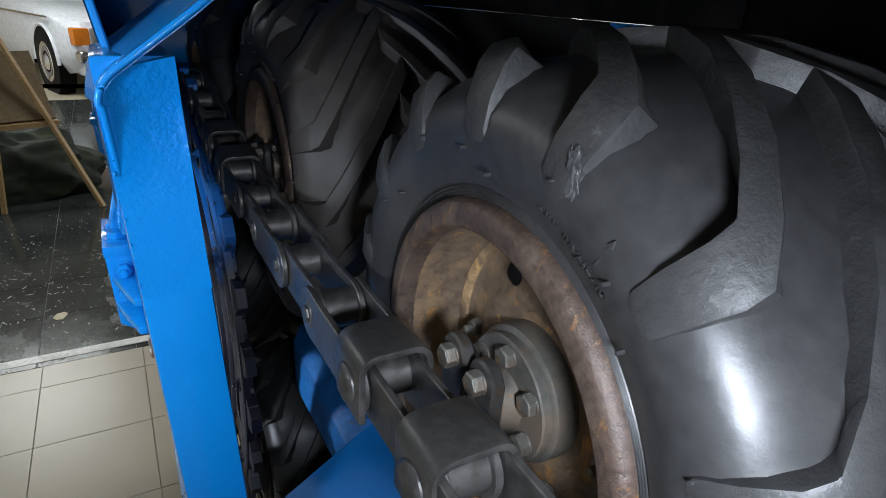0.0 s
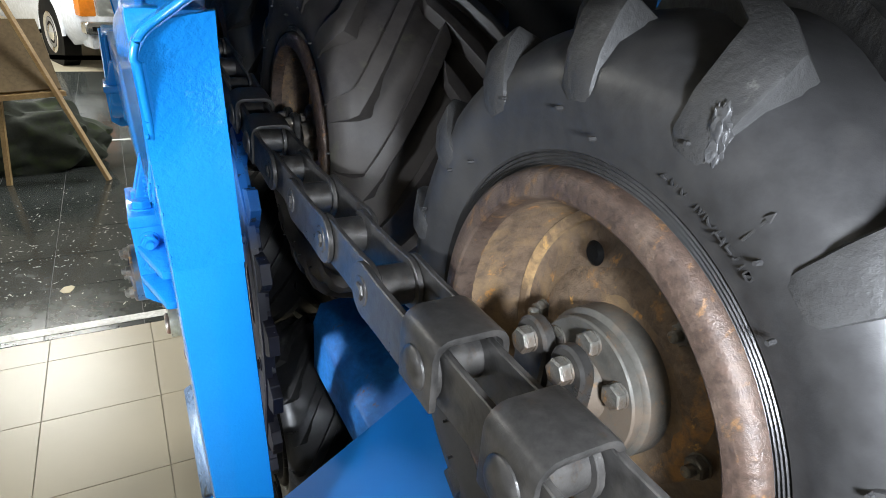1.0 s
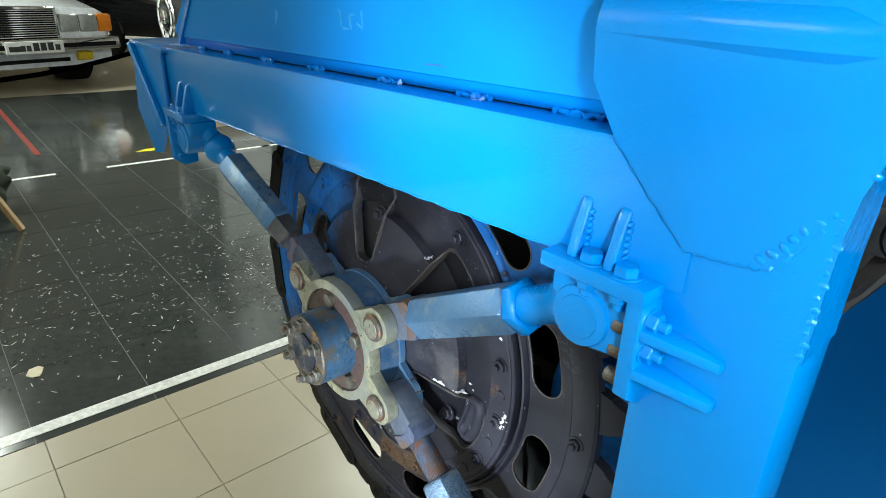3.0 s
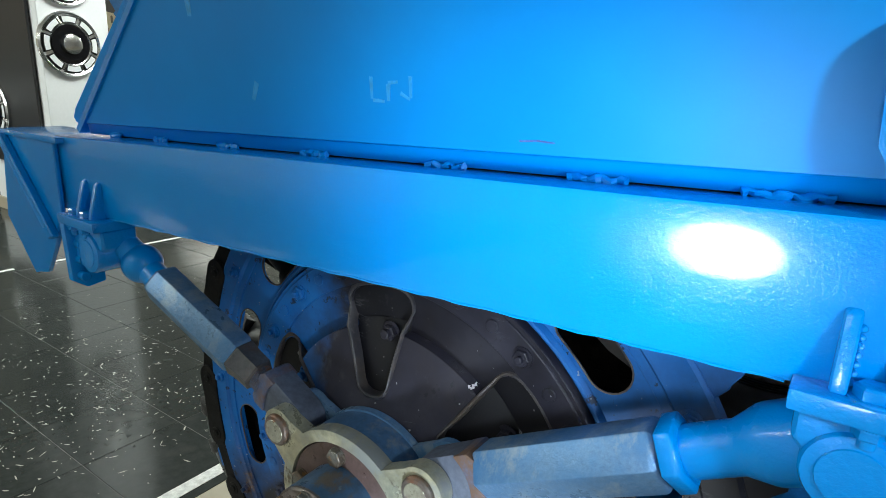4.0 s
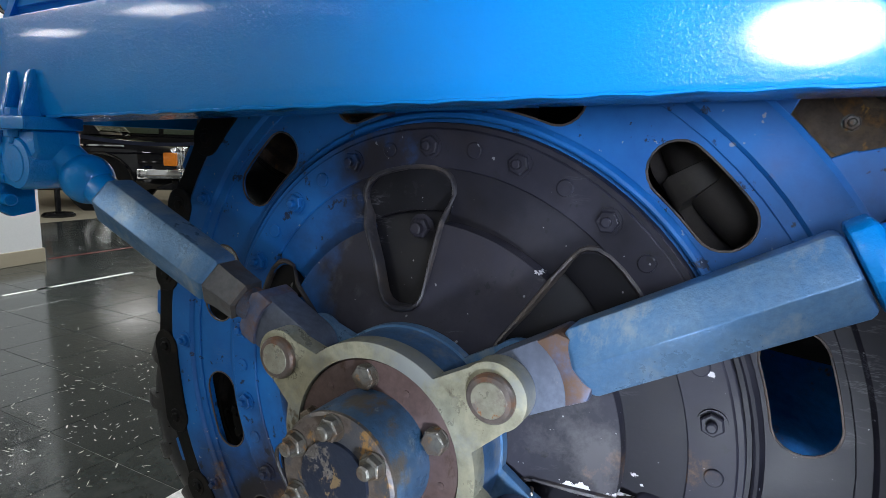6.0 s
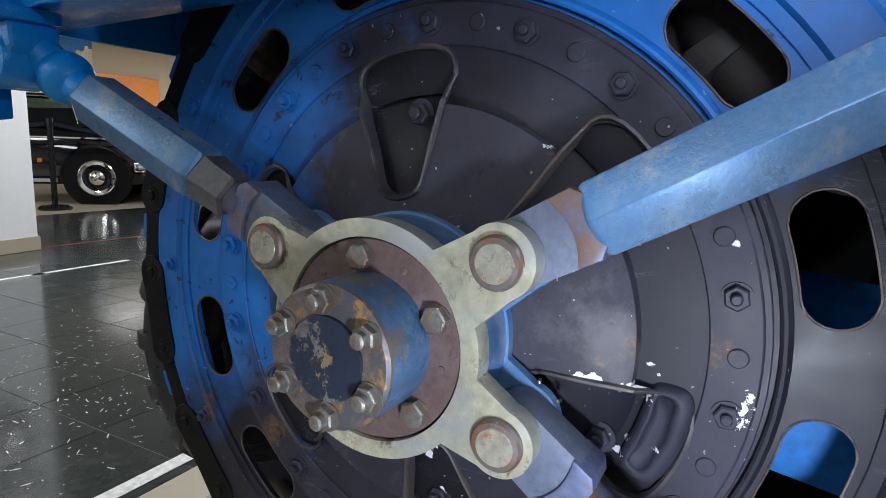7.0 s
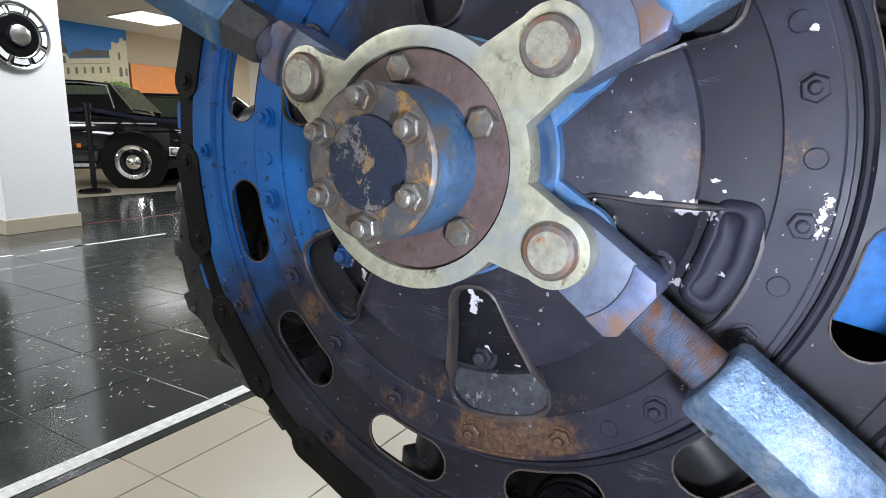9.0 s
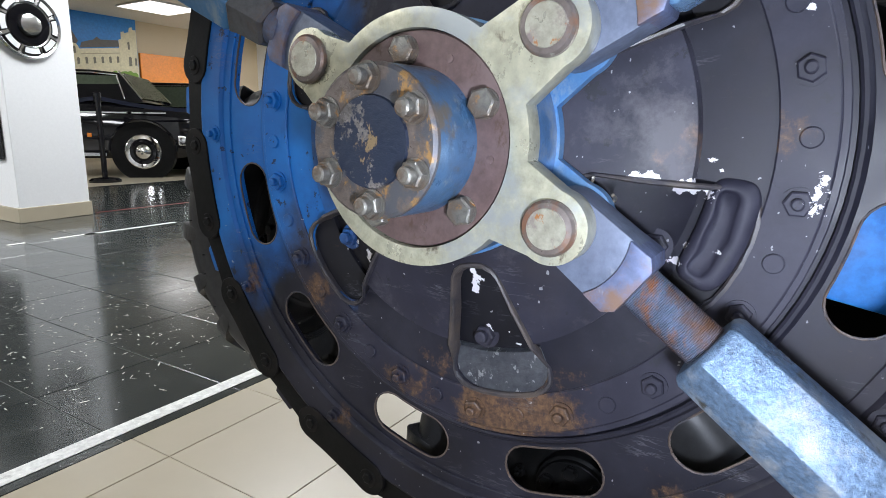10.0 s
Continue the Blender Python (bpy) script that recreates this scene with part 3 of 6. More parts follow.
def hub():
    """Hub tube, spider flange with three clevis lugs, brown ring, cap with nuts."""
    m = Matrix.Translation((0, HY, HZ))
    h = part("axle_tube", turned(lathe(bmesh.new(), [(-0.006, 0.085), (-0.02, 0.08), (-0.03, 0.07), (-0.06, 0.066)], seg=56), m), DISC, vehicle, "blue painted axle tube")
    lugs = [(0.088, 0.055, 0.0215), (-0.092, 0.064, 0.0235), (-0.0975, -0.0475, 0.0225)]

    def outline(grow=0.0):
        pts = []
        angs = [math.degrees(math.atan2(l[1], l[0])) % 360 for l in lugs]
        for i, (ly, lz, lr) in enumerate(lugs):
            a = angs[i]
            d = math.hypot(ly, lz)
            w = 15.0
            pts += arc(lr + grow, a - 100, a + 100, 26, (ly, lz))
            nxt = angs[(i + 1) % 3]
            span = (nxt - a) % 360
            pts += arc(0.0824 + grow, a + w + 4, a + span - w - 4, 30)
        return pts
    bm = plate_with_holes(outline(), [arc(0.0702, 0, 355, 71)], -0.098, -0.082)
    soften(bm, 0.002, 2, 50)
    sp = part("spider_plate", turned(bm, m), YELLOW_ZINC, vehicle, "yellowish plated three-armed spider plate")
    bm = plate_with_holes(outline(0.001), [arc(0.05, 0, 355, 71)], -0.052, -0.044)
    part("rear_spider_plate", turned(bm, m), ZINC, sp, "blue-grey rear spider plate")
    bm = bmesh.new()
    ring_profile(bm, [(-0.083, 0.0815), (-0.05, 0.0815), (-0.05, 0.06), (-0.083, 0.06)], seg=72)
    part("spider_drum", turned(bm, m), surface("blue_grey_drum", (0.05, 0.12, 0.24), (0.2, 0.22, 0.24), rough=0.45, metal=0.3, grain=120, patch=14), sp, "blue-grey painted drum wall")
    bm = bmesh.new()
    ring_profile(bm, [(-0.0935, 0.0695), (-0.0955, 0.0685), (-0.0955, 0.045), (-0.0935, 0.044), (-0.086, 0.044), (-0.086, 0.0695)], seg=72)
    part("brown_ring", turned(bm, m), BROWN_STEEL, sp, "brown primed clamping ring")
    b0 = part("ring_bolt", hex_bolt(0.0095, 0.008, 0, 1.0), BOLT, sp)
    hole = part("ring_rivet", lathe(bmesh.new(), [(0, 0.0026), (-0.0007, 0.0025), (-0.0009, 0.0012)], seg=12), BROWN_STEEL, sp)
    for k in range(5):
        for ob, off in ((b0, 84), (hole, 118)):
            a = radians(off + 72 * k)
            mm = Matrix.Translation((-0.0955, HY + 0.057 * math.cos(a), HZ + 0.057 * math.sin(a))) @ Matrix.Rotation(k * 0.9, 4, "X")
            if k == 0:
                ob.matrix_basis = mm
            else:
                share(ob, mm)
    for (ly, lz, lr) in lugs:
        bm = lathe(bmesh.new(), [(-0.04, 0.0125), (-0.0985, 0.0125), (-0.0985, 0.0168), (-0.1015, 0.0168), (-0.1035, 0.0152), (-0.1041, 0.012)], ly, lz, 40, cap=False)
        pin = part("clevis_pin", turned(bm, m), PIN_RIM, sp, "domed clevis pin with rust")
        bm = lathe(bmesh.new(), [(-0.1039, 0.0123), (-0.1046, 0.0118), (-0.1046, 0.0)], ly, lz, 36, cap=False)
        part("pin_face", turned(bm, m), PIN_FACE, pin, "scraped greyish pin face")
    ly, lz, lr = lugs[2]
    for ang, twist in ((103, 0.004), (150, -0.003)):
        u = Vector((math.cos(radians(ang)), math.sin(radians(ang))))
        v = Vector((-u.y, u.x)) * twist
        pts = [(-0.042, ly + u.x * 0.012, lz + u.y * 0.012), (-0.0425, ly + u.x * 0.0245, lz + u.y * 0.0245), (-0.047, ly + u.x * 0.0268 + v.x * 0.5, lz + u.y * 0.0268 + v.y * 0.5), (-0.0555, ly + u.x * 0.0285 + v.x, lz + u.y * 0.0285 + v.y)]
        part("split_pin_leg", turned(tube(bmesh.new(), pts, 0.0011, 7), m), BOLT, sp, "bent wire end of a split pin")
    cap = part("hub_cap", turned(lathe(bmesh.new(), [(-0.1405, 0.0277), (-0.1425, 0.027), (-0.1425, 0.0)], seg=64, cap=False), m), CAP, vehicle, "blue and rusty cylindrical hub cap")
    part("cap_ring", turned(lathe(bmesh.new(), [(-0.136, 0.0464), (-0.1385, 0.0462), (-0.1405, 0.044), (-0.1405, 0.0275)], seg=64, cap=False), m), CAP_RING, cap, "rusty outer ring of the cap")
    part("cap_wall", turned(lathe(bmesh.new(), [(-0.088, 0.05), (-0.092, 0.047), (-0.1365, 0.0463)], seg=64, cap=False), m), CAP_WALL, cap, "worn blue cap wall")
    nt = part("cap_nut", hex_bolt(0.0083, 0.007, 0.62, 1.15), BOLT, cap)
    for k in range(6):
        a = radians(88 + 60 * k)
        mm = Matrix.Translation((-0.1405, HY + 0.037 * math.cos(a), HZ + 0.037 * math.sin(a))) @ Matrix.Rotation(k * 0.5, 4, "X")
        if k == 0:
            nt.matrix_basis = mm
        else:
            share(nt, mm)
    return lugs


ROD_EYE = surface("worn_blue_eye", (0.1, 0.12, 0.17), (0.075, 0.085, 0.12), (0.17, 0.18, 0.21), rough=0.55, metal=0.3, grain=140, patch=10, cover=(0.48, 0.66))
ROD_BLOCK = surface("worn_rusty_block", (0.085, 0.105, 0.18), (0.14, 0.085, 0.06), (0.15, 0.16, 0.2), rough=0.55, metal=0.3, grain=140, patch=16, cover=(0.47, 0.6), relief=0.4)


def turnbuckle(name_label, lug, far, hexa, hexb, r, skin, jam=False, flare=1.05, ball=0.0235):
    """An eye on the spider, a threaded neck, a hexagonal body with its lock nut, a neck and a ball end at far."""
    y, z = HY + lug[0], HZ + lug[1]
    a = Vector((-0.067, y, z))
    b = Vector(far)
    L = (b - a).length
    e = 0.004 / L
    du = Vector((b.y - a.y, b.z - a.z)).normalized()

    def across(pts):
        return [(y + du.x * u - du.y * v, z + du.y * u + du.x * v) for u, v in pts]
    bm = plate_with_holes(across(arc(0.0215, 90, 270, 18) + [(0.048, -0.0225), (0.048, 0.0225)]), [], -0.0812, -0.053)
    rod = part("tie_rod", soften(bm, 0.0015, 2, 50), ROD_EYE, vehicle, name_label)
    bm = plate_with_holes(across(arc(0.043, 31, -31, 10) + [(0.0525, -0.0228), (0.0585, -0.0165), (0.0585, 0.0165), (0.0525, 0.0228)]), [], -0.0842, -0.0498)
    part("eye_block", soften(bm, 0.002, 2, 40), ROD_BLOCK, rod, "square worn block with rust")
    bm = bmesh.new()
    n = 46
    f0, f1 = 0.056 / L, hexa + 0.01
    prof = []
    for i in range(n + 1):
        f = f0 + (f1 - f0) * i / n
        prof += [(f, 0.0137), (f + (f1 - f0) / n * 0.5, 0.0146)]
    bar(bm, prof, a, b, 22)
    part("threaded_neck", bm, surface("rusty_thread", (0.15, 0.18, 0.25), (0.2, 0.11, 0.07), (0.3, 0.13, 0.055), rough=0.42, metal=0.5, grain=120, patch=11, cover=(0.46, 0.58), flake=(0.52, 0.62)), rod, "rusty threaded neck")
    if jam:
        bm = bar(bmesh.new(), [(hexa - 8.5 * e, r * 0.7), (hexa - 8 * e, r * 0.84), (hexa - 3 * e, r * 0.87), (hexa - 0.5 * e, r * 0.95), (hexa, r * 0.9)], a, b, 6, 0)
        part("lock_nut", bm, surface("dark_lock_nut", (0.09, 0.092, 0.1), (0.1, 0.075, 0.065), rough=0.45, metal=0.4, grain=150, patch=22), rod, "dark worn lock nut")
    bm = bmesh.new()
    bar(bm, [(hexa, r * 0.86), (hexa + 0.5 * e, r * 0.95), (hexa + 1.2 * e, r), (hexb - 1.2 * e, r), (hexb - 0.5 * e, r * 0.95), (hexb, r * 0.86)], a, b, 6, 0)
    part("hex_body", soften(bm, 0.0009, 2, 40), skin, rod, "scuffed galvanised hexagonal turnbuckle body")
    rest = 0.97 - hexb
    bm = bmesh.new()
    if rest * L > 0.05:
        nut = bar(bmesh.new(), [(hexb + 0.3 * e, r * 0.86), (hexb + 0.7 * e, r * 1.03), (hexb + 3.4 * e, r * 1.03), (hexb + 4 * e, r * 0.86)], a, b, 6, 8)
        part("end_nut", soften(nut, 0.0008, 1, 40), BLUE_ROUGH, rod, "blue painted lock nut")
        bar(bm, [(hexb + 3.6 * e, r * 0.7), (hexb + 0.52 * rest, r * 0.68), (hexb + 0.56 * rest, r * 0.74), (hexb + 0.7 * rest, r * flare * 0.97), (hexb + 0.74 * rest, r * flare), (0.985, r * flare)], a, b, 28)
    else:
        bar(bm, [(hexb - e, r * 0.8), (hexb + 1.2 * e, r * 0.66), (0.97, r * 0.66)], a, b, 28)
    bmesh.ops.create_uvsphere(bm, u_segments=28, v_segments=16, radius=ball, matrix=Matrix.Translation(b))
    part("ball_end", bm, BLUE_ROUGH, rod, "blue painted ball end")
    return rod


disc = sprocket()
LUGS = hub()
turnbuckle("forward galvanised tie rod with hexagonal turnbuckle", LUGS[0], (-0.093, 0.337, 0.738), 0.365, 0.875, 0.0238, ZINC, True)
turnbuckle("rear galvanised tie rod with hexagonal turnbuckle", LUGS[1], (-0.07, -0.36, 0.772), 0.175, 0.675, 0.0258, ZINC, flare=0.98)
turnbuckle("lower galvanised tie rod with hexagonal turnbuckle", LUGS[2], (-0.067, -0.40, 0.277), 0.277, 0.7, 0.0272, SPANGLE, flare=0.9)


# ---- chain and tyres ----
def side_plate(x, thick, waist=0.0166, r=0.018):
    pts = arc(r, 90, 270, 10, (0, 0)) + [(PITCH * 0.3, -waist), (PITCH * 0.7, -waist)] + arc(r, -90, 90, 10, (PITCH, 0)) + [(PITCH * 0.7, waist), (PITCH * 0.3, waist)]
    return soften(prism(bmesh.new(), pts, "x", x, x + thick), 0.0007, 1, 60)


def chain_pin():
    bm = lathe(bmesh.new(), [(-0.0086, 0.0), (-0.0086, 0.0045), (-0.0078, 0.0058), (-0.0062, 0.006)], seg=6, cap=False)
    lathe(bm, [(-0.0068, 0.0), (-0.0068, 0.0092), (-0.006, 0.0098)], seg=20, cap=False)
    lathe(bm, [(-0.006, 0.0075), (0.034, 0.0075)], seg=14)
    return bm


def cover_pin():
    bm = lathe(bmesh.new(), [(-0.0128, 0.0), (-0.0122, 0.007), (-0.011, 0.0105), (-0.0095, 0.0118), (-0.008, 0.012)], seg=24, cap=False)
    return lathe(bm, [(-0.008, 0.0075), (0.034, 0.0075)], seg=14)


def roller():
    return lathe(bmesh.new(), [(0.002, 0.0105), (0.003, 0.0132), (0.0245, 0.0132), (0.0255, 0.0105)], seg=24)


def cover():
    """A bent attachment link: a saddle over the pin with open ends."""
    def sec(x0, x1, top, r):
        pts = [(x0, -0.016), (x0, top - r)]
        pts += [(x0 + r - r * math.cos(radians(a)), top - r + r * math.sin(radians(a))) for a in (22, 45, 68, 90)]
        pts += [(x1 - r + r * math.sin(radians(a)), top - r + r * math.cos(radians(a))) for a in (0, 22, 45, 68, 90)]
        return pts + [(x1, -0.016)]
    out, inn = sec(-0.0085, 0.0345, 0.0245, 0.011), sec(-0.0045, 0.0305, 0.0205, 0.007)
    bm = prism(bmesh.new(), out + inn[::-1], "y", -0.018, 0.018)
    return soften(bm, 0.001, 2, 50)


chain_top = part("track_chain", lathe(bmesh.new(), [(-0.006, 0.006), (0.03, 0.006)], 0.0, 0.0, 12), CHAIN, vehicle, "oiled steel roller chain with attachment links")
chain_top.matrix_basis = Matrix.Translation((0, -1.26, 0.858))
PLATE_OUT = part("link_plate", side_plate(-0.006, 0.0042), CHAIN, chain_top)
PLATE_IN = part("link_plate", side_plate(-0.0015, 0.0042, 0.0158, 0.0172), CHAIN, chain_top)
PIN = part("chain_pin", chain_pin(), CHAIN, chain_top)
ROLL = part("chain_roller", roller(), CHAIN, chain_top)
COVER = part("attachment_link", cover(), CHAIN, chain_top, "bent steel attachment link")
PLATE_OUT_BLACK = part("link_plate", side_plate(-0.006, 0.0042), BLACK_STEEL_AND_SHADE, chain_top, "black link plate")
PLATE_IN_BLACK = part("link_plate", side_plate(-0.0015, 0.0042, 0.0158, 0.0172), BLACK_STEEL_AND_SHADE, chain_top, "black link plate")
PIN_BLACK = part("chain_pin", chain_pin(), BLACK_STEEL_AND_SHADE, chain_top)
BIG_PIN = part("chain_pin", cover_pin(), CHAIN, chain_top)
MADE = {}


def top_z(y):
    f = max(0.0, min(1.0, (y + 0.45) / 0.45))
    return 0.858 + 0.05 * f * f * (3 - 2 * f)


def lay(proto, m):
    """The first call uses the piece itself, the next ones share its mesh."""
    base = chain_top.matrix_basis.inverted()
    if proto.name not in MADE:
        MADE[proto.name] = True
        proto.matrix_basis = base @ m
        return proto
    return share(proto, base @ m, chain_top)


def lay_link(a, b, i, cap):
    (ya, za), (yb, zb) = a, b
    tilt = math.atan2(zb - za, yb - ya)
    m = Matrix.Translation((0, ya, za)) @ Matrix.Rotation(tilt, 4, "X") @ Matrix.Diagonal((1, math.hypot(yb - ya, zb - za) / PITCH, 1, 1))
    wide = i % 2 == 0
    # links round the sprocket and below use the black plates and pins
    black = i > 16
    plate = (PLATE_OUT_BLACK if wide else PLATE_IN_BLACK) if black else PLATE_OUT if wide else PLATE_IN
    lay(plate, m)
    lay(plate, m @ Matrix.Translation((0.0345 if wide else 0.0255, 0, 0)))
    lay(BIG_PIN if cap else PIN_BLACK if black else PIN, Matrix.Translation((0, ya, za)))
    lay(ROLL, Matrix.Translation((0, ya, za)))
    if cap:
        lay(COVER, m)


PINS = []
for i in range(-9, 6):
    y = -0.5195 + PITCH * i
    PINS.append((y, top_z(y)))
STEP = radians(13.7)
for i in range(14):
    a = radians(93.8) - STEP * i
    PINS.append((HY + SPR * math.cos(a), HZ + SPR * math.sin(a)))
y = PINS[-1][0] - PITCH
while y > -1.0:
    PINS.append((y, HZ - SPR))
    y -= PITCH
TYRES_Y = [-0.795, -0.311]
for i in range(len(PINS) - 1):
    cap = PINS[i][1] > 0.8 and any(abs(PINS[i][0] - ty) < 0.052 for ty in TYRES_Y)
    lay_link(PINS[i], PINS[i + 1], i, cap)


RUST_ORANGE = surface("flaking_orange_rust", (0.12, 0.08, 0.05), (0.3, 0.15, 0.05), (0.5, 0.27, 0.07), rough=0.75, grain=170, patch=34, cover=(0.5, 0.6), contrast=0.4, relief=0.7, distance=0.002)


GOLD_RUST = surface("golden_rust_line", (0.27, 0.17, 0.08), (0.13, 0.085, 0.05), (0.45, 0.26, 0.09), rough=0.7, grain=150, patch=30, cover=(0.45, 0.55), relief=0.8, distance=0.002, contrast=0.4)


def tyre(cy, cz, spin, black_rim=False, skin=RUBBER, lugs=LUG_RUBBER):
    """A lugged tyre with bead ribs on a rusty dished rim with a bolted hub."""
    bm = bmesh.new()
    prof = [(0.05, 0.108), (0.0445, 0.111), (0.0445, 0.1135), (0.0455, 0.1145), (0.044, 0.1155), (0.045, 0.1165), (0.0435, 0.1175), (0.0445, 0.1185), (0.043, 0.1195), (0.0442, 0.1205), (0.0425, 0.1215), (0.0415, 0.1265), (0.038, 0.135), (0.0365, 0.146), (0.0385, 0.157), (0.046, 0.1675), (0.06, 0.1755), (0.085, 0.181), (0.115, 0.1835), (0.145, 0.1845), (0.175, 0.1835), (0.205, 0.181), (0.23, 0.1755), (0.244, 0.1675), (0.2515, 0.157), (0.2535, 0.146), (0.252, 0.135), (0.246, 0.12), (0.24, 0.108)]
    lathe(bm, prof, seg=96, cap=False)
    q = Matrix.Translation((0.0125, cy, cz)) @ Matrix.Rotation(radians(spin), 4, "X")
    ty = part("track_tyre", bm, skin, vehicle, "black lugged rubber tyre with worn glossy lugs" if skin is RUBBER else "dusty brownish-black lugged rubber tyre")
    ty.matrix_basis = q
    # chevron lugs: a flat face on the shoulder, then a bar that slants over the tread to the middle
    lug = bmesh.new()
    rows = []
    for x, r, xb, rb, w in ((0.0382, 0.1385, 0.045, 0.138, 3.0), (0.0352, 0.15, 0.05, 0.149, 3.5), (0.0375, 0.164, 0.058, 0.158, 3.7), (0.0445, 0.1795, 0.07, 0.168, 3.8), (0.052, 0.186, 0.075, 0.172, 3.8), (0.066, 0.1905, 0.08, 0.174, 3.8), (0.085, 0.194, 0.09, 0.176, 3.7), (0.11, 0.1962, 0.112, 0.177, 3.6), (0.135, 0.197, 0.136, 0.178, 3.6), (0.152, 0.197, 0.153, 0.178, 3.4)):
        ang = 430 * max(0.0, x - 0.05)
        row = []
        for xx, rr, ww in ((xb, rb, w * 1.25), (x, r, w), (x, r, -w), (xb, rb, -w * 1.2)):
            a = radians(ang + ww)
            row.append(lug.verts.new((xx, rr * math.sin(a), rr * math.cos(a))))
        rows.append(row)
    for a, b in zip(rows, rows[1:]):
        for j in range(3):
            lug.faces.new((a[j], a[j + 1], b[j + 1], b[j]))
    lug.faces.new(rows[0])
    lug.faces.new(rows[-1][::-1])
    soften(lug, 0.0022, 2, 28)
    lg = part("tread_lug", lug, lugs, ty, smooth=26)
    for k in range(15):
        if k:
            share(lg, Matrix.Rotation(radians(24 * k), 4, "X"), ty)
        share(lg, Matrix.Rotation(radians(24 * (k + 0.5)), 4, "X") @ Matrix.Translation((0.29, 0, 0)) @ Matrix.Diagonal((-1, 1, 1, 1)), ty)
    # moulding nubs on the sidewall
    nub = part("moulding_nub", lathe(bmesh.new(), [(0.037, 0.0011), (0.0335, 0.0009)], 0.0, 0.149, 6), RUBBER, ty)
    for k in range(1, 24):
        share(nub, Matrix.Rotation(radians(15 * k + 3 * math.sin(k * 2.1)), 4, "X") @ Matrix.Translation((0.0008 * math.sin(k), 0, -0.009 * (k % 3))), ty)
    rim = part("wheel_rim", lathe(bmesh.new(), [(0.05, 0.113), (0.0415, 0.1105), (0.038, 0.107), (0.0385, 0.102), (0.043, 0.0985), (0.05, 0.0965), (0.07, 0.095), (0.082, 0.09), (0.086, 0.08), (0.085, 0.07), (0.08, 0.058), (0.079, 0.045), (0.079, 0.0)], seg=80, cap=False), BLACK_STEEL_AND_SHADE if black_rim else RUST, ty, "black steel wheel rim" if black_rim else "rusty dished steel wheel rim")
    part("rim_lip", ring_profile(bmesh.new(), [(0.0525, 0.114), (0.0445, 0.1138), (0.0405, 0.1128), (0.0384, 0.111), (0.0373, 0.1085), (0.0368, 0.1055), (0.0366, 0.1022), (0.0368, 0.1), (0.0378, 0.0987), (0.041, 0.0977), (0.05, 0.0966), (0.05, 0.1)], seg=96), BLACK_STEEL_AND_SHADE if black_rim else RIM_LIP, rim, "" if black_rim else "worn reddish-brown rim lip")
    # crust of orange rust round the bolts, a golden weld line, bolts and one eaten-out bolt hole
    bm = bmesh.new()
    rows = []
    for j in range(72):
        a = radians(5 * j)
        w = 0.5 + 0.5 * noise.noise(Vector((math.cos(a) * 2.3, math.sin(a) * 2.3, cy * 3)))
        ri, ro = 0.0455 + 0.004 * noise.noise(Vector((math.cos(a) * 6, math.sin(a) * 6, 1.7))), 0.053 + 0.014 * w
        row = []
        for f in (0, 0.3, 0.6, 1.0):
            r = ri + (ro - ri) * f
            face = 0.079 + 0.001 * max(0.0, (r - 0.045) / 0.013) if r < 0.058 else 0.08 + 0.005 * (r - 0.058) / 0.012
            lift = 0.0004 if f in (0, 1.0) else 0.0016 + 0.0014 * noise.noise(Vector((math.cos(a) * 30 * r / 0.05, math.sin(a) * 30 * r / 0.05, 3.1)))
            row.append(bm.verts.new((face - lift, r * math.cos(a), r * math.sin(a))))
        rows.append(row)
    for j in range(72):
        for i in range(3):
            bm.faces.new((rows[j][i], rows[(j + 1) % 72][i], rows[(j + 1) % 72][i + 1], rows[j][i + 1]))
    part("rust_crust", bm, BLACK_STEEL_AND_SHADE if black_rim else RUST_ORANGE, rim, "" if black_rim else "flaking orange rust crust round the bolts")
    dish_bolt = part("dish_bolt", hex_bolt(0.0058, 0.006, 0.5, 1.1), BLACK_STEEL_AND_SHADE if black_rim else BOLT, rim)
    for k in range(5):
        a = radians(113 - 5 + 60 * k)
        mm = Matrix.Translation((0.0795, 0.0615 * math.cos(a), 0.0615 * math.sin(a)))
        if k == 0:
            dish_bolt.matrix_basis = mm
        else:
            share(dish_bolt, mm, rim)
    # no opening: a black disc stands for the shade inside the eaten-out hole
    part("hole_shade", lathe(bmesh.new(), [(0.0775, 0.0045), (0.0795, 0.007)], 0.0463, 0.047, 14), BLACK_STEEL_AND_SHADE, rim)
    part("inner_weld", ring_profile(bmesh.new(), [(0.0862, 0.0825), (0.0828, 0.0845), (0.0815, 0.0872), (0.0815, 0.0895), (0.0838, 0.0895)], seg=72), BLACK_STEEL_AND_SHADE if black_rim else GOLD_RUST, rim, "" if black_rim else "golden rusty weld line")
    hubp = part("hub_flange", lathe(bmesh.new(), [(0.08, 0.04), (0.0665, 0.0395), (0.065, 0.038), (0.0645, 0.0365), (0.0595, 0.0365), (0.0585, 0.0355), (0.0585, 0.018), (0.05, 0.016), (0.046, 0.016)], seg=56), BLACK_STEEL_AND_SHADE if black_rim else surface("weathered_hub_flange", (0.085, 0.08, 0.07), (0.13, 0.1, 0.075), (0.19, 0.1, 0.04), rough=0.5, metal=0.3, grain=120, patch=24, relief=0.4), ty, "dark weathered hub flange")
    bl = part("hub_bolt", hex_bolt(0.0068, 0.006, 0, 1.0), BLACK_STEEL_AND_SHADE if black_rim else BOLT, hubp)
    for k in range(6):
        a = radians(15 + 60 * k)
